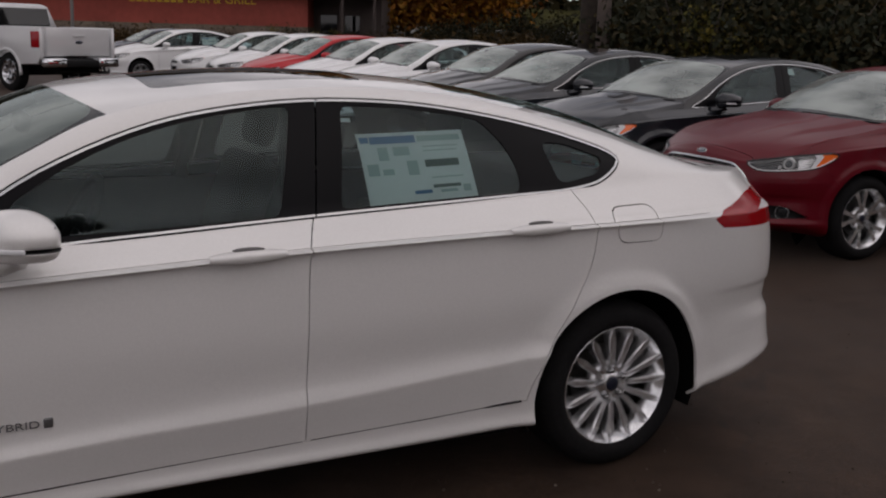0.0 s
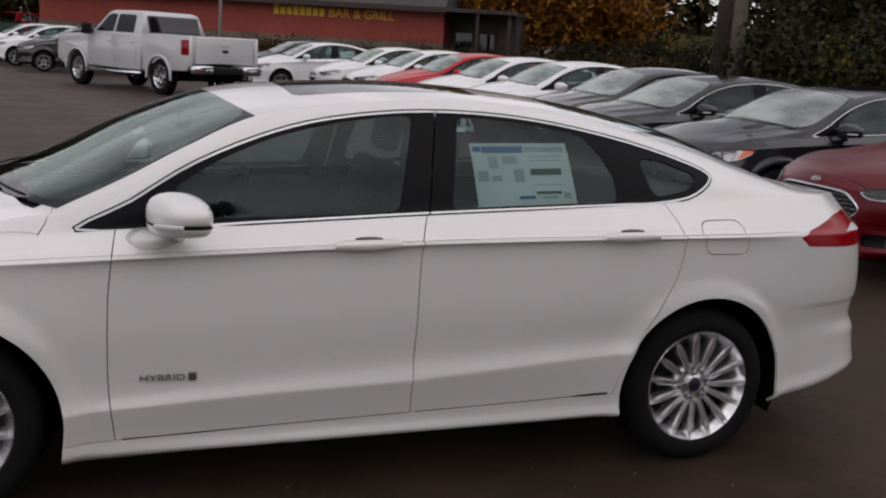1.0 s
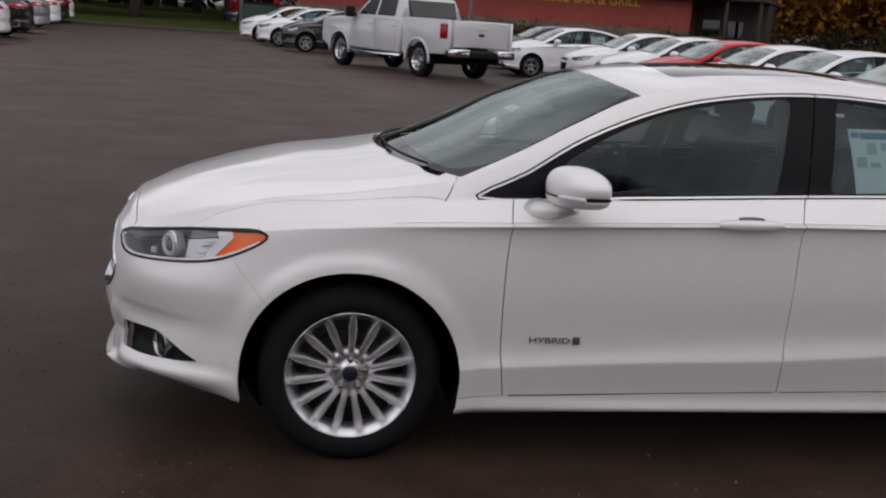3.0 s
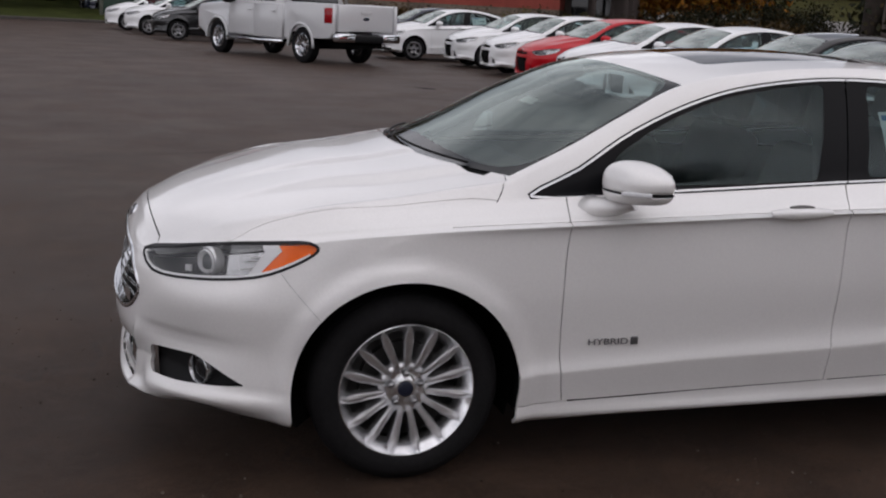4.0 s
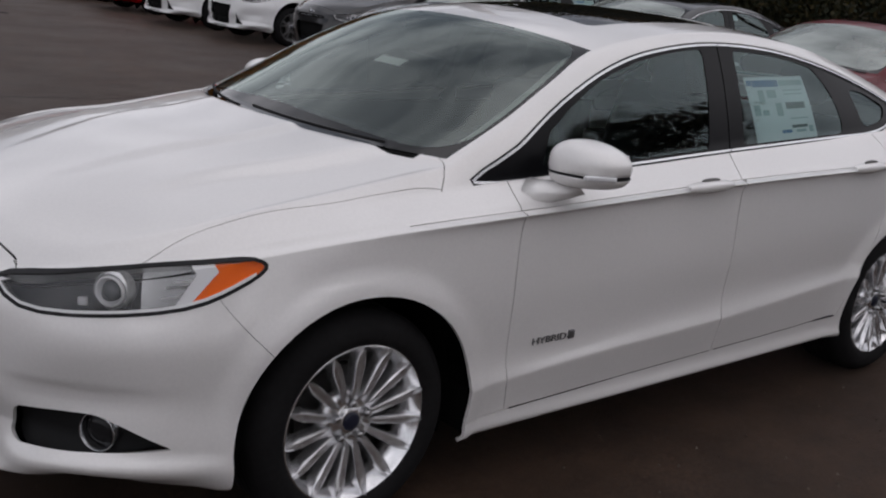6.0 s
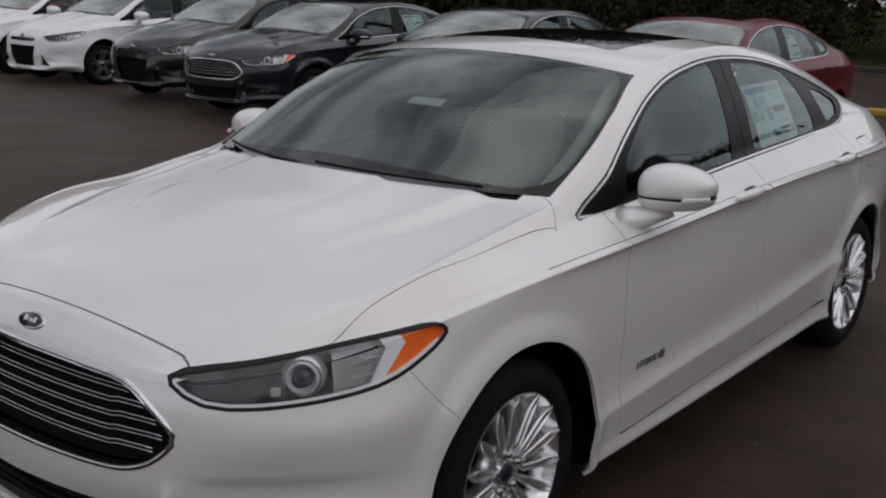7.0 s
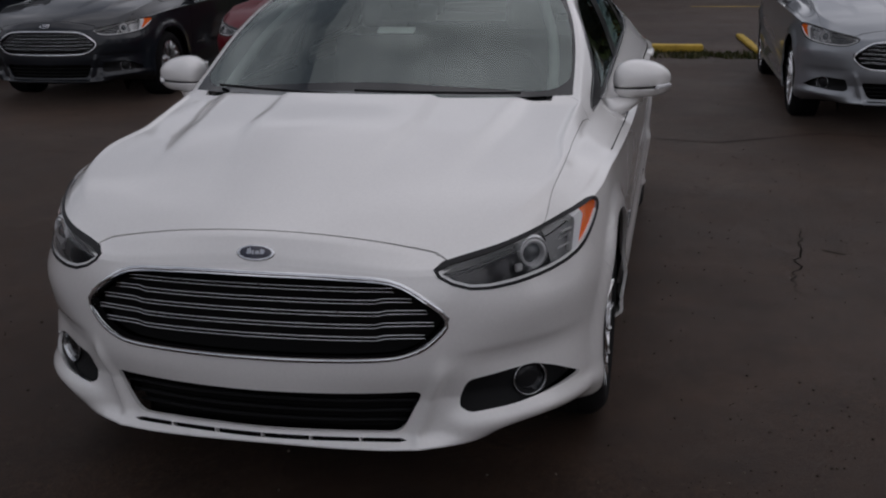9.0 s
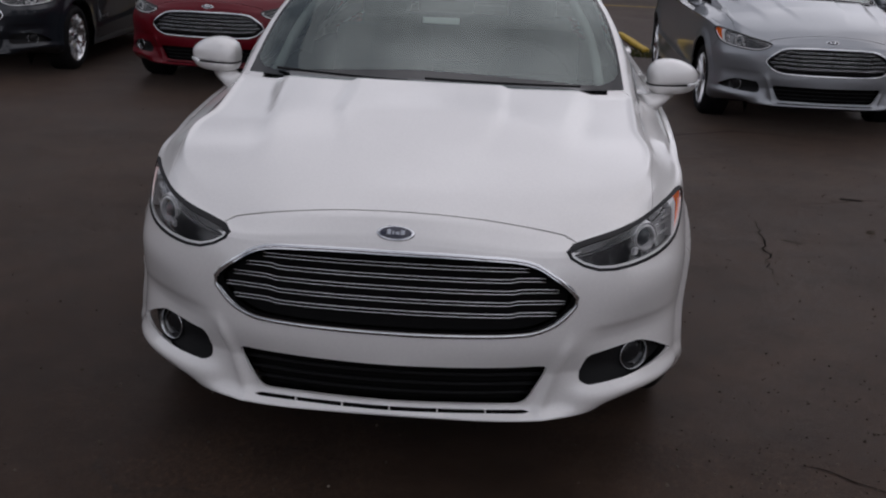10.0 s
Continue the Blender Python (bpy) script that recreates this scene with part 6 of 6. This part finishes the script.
orange = tree("orange_tree", 9, 3.6, 1.3, 7800, M_LEAF_ORANGE, "maple tree with orange autumn leaves", .18)
orange.matrix_world = pose(22.0, 49.5, .3)
green = tree("green_tree", 13, 4.6, 1.4, 7800, M_LEAF_DARK, "tall tree with dark green and brown leaves", .185, .30)
green.matrix_world = pose(31.5, 6.2, .2)
brown = tree("brown_tree", 12, 4.4, 1.8, 6000, M_LEAF_BROWN, "tall tree with thin brown autumn leaves", .18, .26, .5)
brown.matrix_world = pose(36, 12, .3)
yellow = tree("yellow_tree", 8, 3.0, .8, 3600, M_LEAF_YELLOW, "young tree with yellow-green leaves", .18, .13)
yellow.matrix_world = pose(38.5, 1.0, .3)
dry = bush("dry_bush", 1.3, 1.5, 1500, M_LEAF_BROWN, "brown dry shrub before the building")
dry.matrix_world = pose(12.2, 46.6, 0)
leafy = bush("leafy_bush", 1.8, 2.4, 5200, M_LEAF_YELLOW, "yellow-green leafy shrub at the edge of the lot", .075)
leafy.matrix_world = pose(18.2, 16.5, 0)
darkbush = bush("dark_bush", 2.0, 2.6, 5600, M_LEAF_DARK, "dark green shrub at the edge of the lot", .08)
darkbush.matrix_world = pose(20.6, 14.0, 0)
for x, y, s in ((25.5, 52, 1.05), (28.5, 55, .95), (19.8, 57, 1.1), (23.4, 50.2, .8), (31.5, 53, 1.0)):
    put(orange, x, y, .3, x * 37, s)
for x, y, s in ((14.6, 47.6, .9), (16.8, 46.0, .8), (10.2, 47.9, 1), (22.8, 44.5, 1.1), (25.8, 45.2, .9), (20.7, 43.6, .9), (28.5, 45.5, 1.2), (31, 47, 1.3), (24.2, 43.2, 1.0)):
    put(dry, x, y, 0, x * 53, s)
for x, y, s in ((20.2, 17.6, 1.1), (25.5, 14.5, .9), (31.0, 10.5, .8), (17.2, 45.5, .7)):
    put(leafy, x, y, 0, x * 71, s)
for x, y, s in ((17.8, 16.4, 1.2), (20.0, 20.5, 1.3), (21.5, 18.5, 1.3), (23, 21.5, 1.4), (19.6, 14.6, 1.2), (22.6, 15.5, 1.1), (23.2, 11.8, 1.0), (26.5, 17.5, 1.2), (26.8, 9.8, 1.0), (24.4, 19.0, 1.1), (30.0, 8.8, .8), (33.5, 3.6, .9), (35.0, -6.0, 1.3), (37.5, -8.0, 1.5), (32.5, 14.0, 1.2), (24.5, 46.5, .7), (26.8, 47, .8), (29.2, 48.5, .9), (33, 50, 1.0), (36, 52, 1.1)):
    put(darkbush, x, y, .05, x * 31, s)
for k in range(20):
    src = (green, brown, green, brown, yellow)[k % 5]
    a = k / 19
    x, y = 40 + 26 * rng.uniform(0, 1), -38 + 84 * a + rng.uniform(-2, 2)
    put(src, x, y, .018 * (x - 26.5), k * 77, rng.uniform(.9, 1.35) * (.85 if y < 0 else 1.0))
for k in range(22):
    src = (brown, green, orange, green, brown, green)[k % 6]
    x, y = -48 + 96 * k / 21, rng.uniform(72, 88)
    put(src, x, y, 1.0 if x > 19 else .3, k * 61, rng.uniform(.7, .95))
for x, y, s, src in ((22.6, 20.3, .8, green), (27, 22, .9, brown), (29, 23, 1.0, green), (33, 28, 1.1, brown), (34, 21, 1.1, green), (38, 34, 1.0, brown), (39, 29, 1.2, green), (44, 40, 1.0, brown),
                     (-9, 62, 1.1, green), (-15, 66, 1.2, green), (-4, 70, 1.1, brown), (-22, 60, 1.1, green), (-30, 58, 1.2, brown), (3, 66, 1.0, green), (36.5, -5.5, .6, green), (33, -14, .6, brown)):
    put(src, x, y, .1, x * 23 + y, s)
for x, y, s, src in ((14, -20, 1.0, green), (21, -16, 1.0, brown), (27, -24, 1.1, green), (6, -27, 1.1, brown), (-4, -30, 1.1, green), (-14, -28, 1.0, brown), (34, -22, .7, green), (-26, -26, 1.1, green), (9, -20, .9, green), (17, -24, 1.0, green), (12, -27, 1.2, green)):
    put(src, x, y, 0, x * 41 + y, s)


# the closed line of woods behind everything
M_WOODS = foliage("far_autumn_woods", [(0, (.014, .014, .007)), (.4, (.028, .024, .009)), (.75, (.048, .034, .012)), (1, (.078, .05, .014))], .85)
wc = []
for x0, y0, x1, y1, n in ((-60, 92, 110, 95, 12000), (-60, 96, 30, 97, 9000), (72, -50, 76, 95, 11000)):
    f = rng.uniform(0, 1, n)
    h = 13 + 2.5 * np.sin(f * 41) * np.sin(f * 17 + 1)
    wc.append(np.column_stack([x0 + (x1 - x0) * f + rng.normal(size=n) * 1.2, y0 + (y1 - y0) * f + rng.normal(size=n) * 1.2, .6 + (h + (3.5 if y0 > 50 else 0)) * rng.uniform(0, 1, n) ** .8]))
v, p = leaf_quads(np.concatenate(wc), .85)
tagged(link_mesh("far_woods", v, p, M_WOODS, None, False), "dense line of brown and green autumn woods", "woods", "", "stuff")


# loose grit and small stones on the asphalt
M_GRIT = foliage("grey_brown_grit", [(0, (.035, .028, .022)), (.6, (.075, .06, .047)), (1, (.17, .145, .118))], .9)
gv, gp = [], []
spots = [(rng.uniform(-6, 4.5), rng.uniform(-5.5, 2.5), rng.uniform(.002, .0065)) for _ in range(2600)]
spots += [(rng.uniform(4.5, 14), rng.uniform(-7, 12), rng.uniform(.004, .009)) for _ in range(500)]
for cx, cy in ((-.51, -1.20), (-.66, -1.28), (-.07, -1.62), (-.72, -1.5), (-1.9, .9), (-1.6, -2.6), (.4, -2.9)):
    spots += [(cx + rng.normal() * .2, cy + rng.normal() * .17, rng.uniform(.002, .005)) for _ in range(40)]
spots += [(2.36, -2.40, .026), (2.2, -2.44, .016)]
for gx, gy, gr in spots:
    i = len(gv)
    a = rng.uniform(0, 6.28)
    for j in range(5):
        q = gr * rng.uniform(.7, 1.3)
        gv.append((gx + q * math.cos(a + j * 1.257), gy + q * math.sin(a + j * 1.257), .0))
    for j in range(5):
        q = gr * rng.uniform(.45, .75)
        gv.append((gx + q * math.cos(a + j * 1.257), gy + q * math.sin(a + j * 1.257), gr * rng.uniform(.6, 1.1)))
    gp += [[i + j, i + (j + 1) % 5, i + 5 + (j + 1) % 5, i + 5 + j] for j in range(5)] + [[i + 5 + j for j in range(5)]]
tagged(link_mesh("grit", gv, gp, M_GRIT, None, False), "loose grit and small stones on the asphalt", "grit", "", "stuff")


# open cracks and a dark stain in the asphalt
M_CRACK = material("dirt_filled_crack", (.011, .008, .006), .95, spec=.1)


def crack(points, w):
    """A ragged dark fissure along the points, tapering to its ends."""
    fine = []
    for a, b in zip(points[:-1], points[1:]):
        n = max(2, int(math.dist(a, b) / .05))
        fine += [(a[0] + (b[0] - a[0]) * j / n + rng.normal() * .010, a[1] + (b[1] - a[1]) * j / n + rng.normal() * .010) for j in range(n)]
    fine.append(points[-1])
    verts, polys = [], []
    for j, p in enumerate(fine):
        q, r = fine[max(j - 1, 0)], fine[min(j + 1, len(fine) - 1)]
        d = Vector((r[0] - q[0], r[1] - q[1])).normalized()
        h = w * math.sin(math.pi * (j + .4) / len(fine)) ** .5 * rng.uniform(.3, 1.0)
        verts += [(p[0] - d.y * h, p[1] + d.x * h, .003), (p[0] + d.y * h, p[1] - d.x * h, .003)]
        if j:
            k = 2 * j
            polys.append([k - 2, k - 1, k + 1, k])
    link_mesh("crack", verts, polys, M_CRACK, ground, False)


crack([(2.5, -1.80), (2.44, -1.76), (2.01, -1.73), (1.52, -1.64), (1.35, -1.68)], .007)
crack([(2.09, -1.86), (2.03, -1.95)], .012)
crack([(2.95, -2.14), (3.05, -2.35), (3.15, -2.53), (3.2, -2.9), (3.1, -3.4)], .007)
crack([(3.18, -2.46), (3.14, -2.58)], .045)
crack([(-.60, -1.30), (-.65, -1.38), (-.72, -1.51), (-.79, -1.60), (-.9, -1.9)], .006)
crack([(5.2, -.6), (5.0, -1.4), (5.5, -2.2), (5.3, -3.2)], .012)
crack([(4.6, 15.9), (4.5, 16.15), (4.35, 16.3)], .16)
crack([(-1.5, 6.5), (.5, 7.2), (2.5, 6.8), (4.2, 7.4)], .012)


# weeds before the yellow kerb
cs = np.column_stack([rng.uniform(10.7, 11.4, 3000), rng.uniform(-2.3, 1.9, 3000), np.zeros(3000)])
cs = cs[rng.uniform(size=len(cs)) < .35 + .65 * np.array([noise.noise(Vector((c[0] * 2, c[1] * 2, 0))) > -.1 for c in cs])]
wv, wp = [], []
for c in cs:
    h, a = rng.uniform(.02, .075), rng.uniform(0, 6.28)
    dx, dy = math.cos(a) * .012, math.sin(a) * .012
    lx, ly = rng.normal(size=2) * .03
    i = len(wv)
    wv += [(c[0] - dx, c[1] - dy, 0), (c[0] + dx, c[1] + dy, 0), (c[0] + lx, c[1] + ly, h)]
    wp.append([i, i + 1, i + 2])
tagged(link_mesh("weeds", wv, wp, M_GRASSBLADE, None, False), "low green weeds along the kerb", "weeds", "", "stuff")


# ---- poles ----
def pole(name, x, y, r, h, mat, label, lean=0.0):
    ob = part(name, tube([(0, 0, -.1), (lean * .5, 0, h / 2), (lean, 0, h)], [r, r * .92, r * .82], 14), mat, None)
    ob.location = (x, y, 0)
    return tagged(ob, label, "pole")


pole("utility_pole", 15.6, 17.2, .17, 10, M_POLEWOOD, "weathered wooden utility pole behind the parked cars")
pole("tree_trunk", 15.75, 18.1, .24, 9, M_BARK, "dark bare tree trunk beside the utility pole", .3)
pole("light_post", -2.6, 55, .10, 8, M_GALV, "grey steel light post on the lawn")
pole("steel_post", 6.2, 34.0, .06, 7, M_GALV, "thin grey steel post behind the pickup truck")
pole("lot_pole", 16.2, 2.3, .20, 8, M_BARK, "dark pole standing beyond the dark red car")
pole("marker_post", 44, 2.2, .07, 3.0, M_GALV, "thin pale marker post on the lawn")
guy = part("guy_wire", tube([(.4, 55, 0), (-1.9, 55, 8)], .025, 6), M_GALV, None)
tagged(guy, "slanting steel guy wire on the lawn", "cable")
bm = bmesh.new()
box(bm, -1.0, 1.0, -.8, .8, .12, 1.35, .04)
bin_ob = part("dumpster", bm, M_GREENBIN, None)
bin_ob.location = (-1.6, 58, .08)
bm = bmesh.new()
box(bm, -1.05, 1.05, -.85, .85, 1.35, 1.43, .02)
part("lid", bm, M_PLASTIC, bin_ob)
for x in (-.8, .8):
    bm = bmesh.new()
    box(bm, x - .1, x + .1, -.7, .7, 0, .12)
    part("skid", bm, M_GREENBIN, bin_ob, smooth=False)
tagged(bin_ob, "dark green steel dumpster on the lawn", "dumpster")


# ---- the red building ----
BLD = Matrix.Translation((18.5, 45.0, .25)) @ Matrix.Rotation(math.atan2(6, -10.3), 4, 'Z')   # x along the wall to the far end, y away from the lot is negative


def bld(name, dims, mat, parent, bevel=0.0, label=""):
    bm = bmesh.new()
    box(bm, *dims, bevel)
    ob = part(name, bm, mat, parent, label, smooth=False)
    return ob


house = new("red_building")
house.matrix_world = BLD
L_B = 21.0
bld("wall", (0, L_B, -9, 0, 1.4, 3.05), M_REDWALL, house, label="red painted upper wall")
base = bld("stone_base", (0, L_B, -9, .06, -.3, 1.4), M_STONE, house, label="brown stone lower wall")
for i in range(16):
    bld("siding_board", (0.02, L_B - .02, .0, .022, 1.43 + i * .1, 1.51 + i * .1), M_REDWALL, house)
for row in range(4):
    x = .05 + (row % 2) * .22
    while x < 15.5:
        wd = rng.uniform(.32, .6)
        bld("stone", (x, x + wd - .03, .06, .06 + rng.uniform(.03, .07), .12 + row * .3, .12 + row * .3 + .27), M_STONE, base, .02)
        x += wd
bm = bmesh.new()
ridge = 4.8
prof = [(.75, 2.98), (.75, 3.08), (-4.5, 3.1 + ridge), (-9.75, 3.08), (-9.75, 2.98)]
va = [bm.verts.new((-.15, y, z)) for y, z in prof]
vb = [bm.verts.new((L_B + .3, y, z)) for y, z in prof]
bm.faces.new(va)
bm.faces.new(vb[::-1])
for i in range(5):
    bm.faces.new((va[i], vb[i], vb[(i + 1) % 5], va[(i + 1) % 5]))
bmesh.ops.recalc_face_normals(bm, faces=bm.faces[:])
roof_ob = part("roof", bm, M_SHINGLE, house, "grey shingle roof", smooth=False)
slope = math.atan2(ridge, 5.25)
for i in range(17):
    d0 = i * .42
    bm = bmesh.new()
    box(bm, -.17, L_B + .32, -.44, 0, 0, .025, 0)
    bm.transform(Matrix.Translation((0, .76 - d0 * math.cos(slope), 3.085 + d0 * math.sin(slope))) @ Matrix.Rotation(-slope - .03, 4, 'X'))
    part("shingle_course", bm, M_SHINGLE, roof_ob, smooth=False)
bld("fascia", (-.2, L_B + .3, .74, .80, 2.86, 3.10), M_TRIMDARK, house)
porch = bld("porch_roof", (-3.4, -.16, -6, .8, 2.92, 3.10), M_TRIMDARK, house)
for x in (-3.2, -1.7):
    bld("porch_post", (x - .07, x + .07, .5, .64, -.3, 2.92), M_TRIMDARK, house)
bld("porch_wall", (-3.3, 0, -6, -1.6, -.3, 2.92), M_TRIMDARK, house)
door = bld("door", (-2.4, -1.4, -1.6, -1.54, .05, 2.15), M_TRIMDARK, house)
bld("door_pane", (-2.25, -1.55, -1.54, -1.53, .9, 2.0), M_DARKGLASS, door)
bld("window", (-1.15, -.35, -1.6, -1.54, .8, 2.0), M_DARKGLASS, house)
bld("chimney_vent", (4.6, 4.9, -1.6, -1.3, 4.6, 5.6), M_GALV, house)
# the sign: two words in yellow letters, the name as plain bars
sign = text_mesh("BAR & GRILL", .60, "sign_lettering", M_GOLD, house, Matrix.Translation((5.73, .045, 2.38)) @ pose(0, 0, 0, 90, 0, 180) @ Matrix.Diagonal((.98, 1, 1, 1)), .015)
for i in range(8):
    x1 = 8.50 - i * .33
    bld("sign_bar", (x1 - .25, x1, .022, .05, 2.38, 2.38 + (.46 if i in (0, 3, 4) else .40)), M_GOLD, house, .02)
tagged(house, "low red building with a stone base and grey shingle roof", "building")
# shrubs along its foot
for i in range(15):
    foot = BLD @ Vector((-2.6 + 1.55 * i, rng.uniform(1.0, 1.7), 0))
    put(leafy if i == 1 else darkbush if i < 3 else dry, foot.x, foot.y, 0, i * 67, (.62 if i < 3 else rng.uniform(.75, 1.0)))
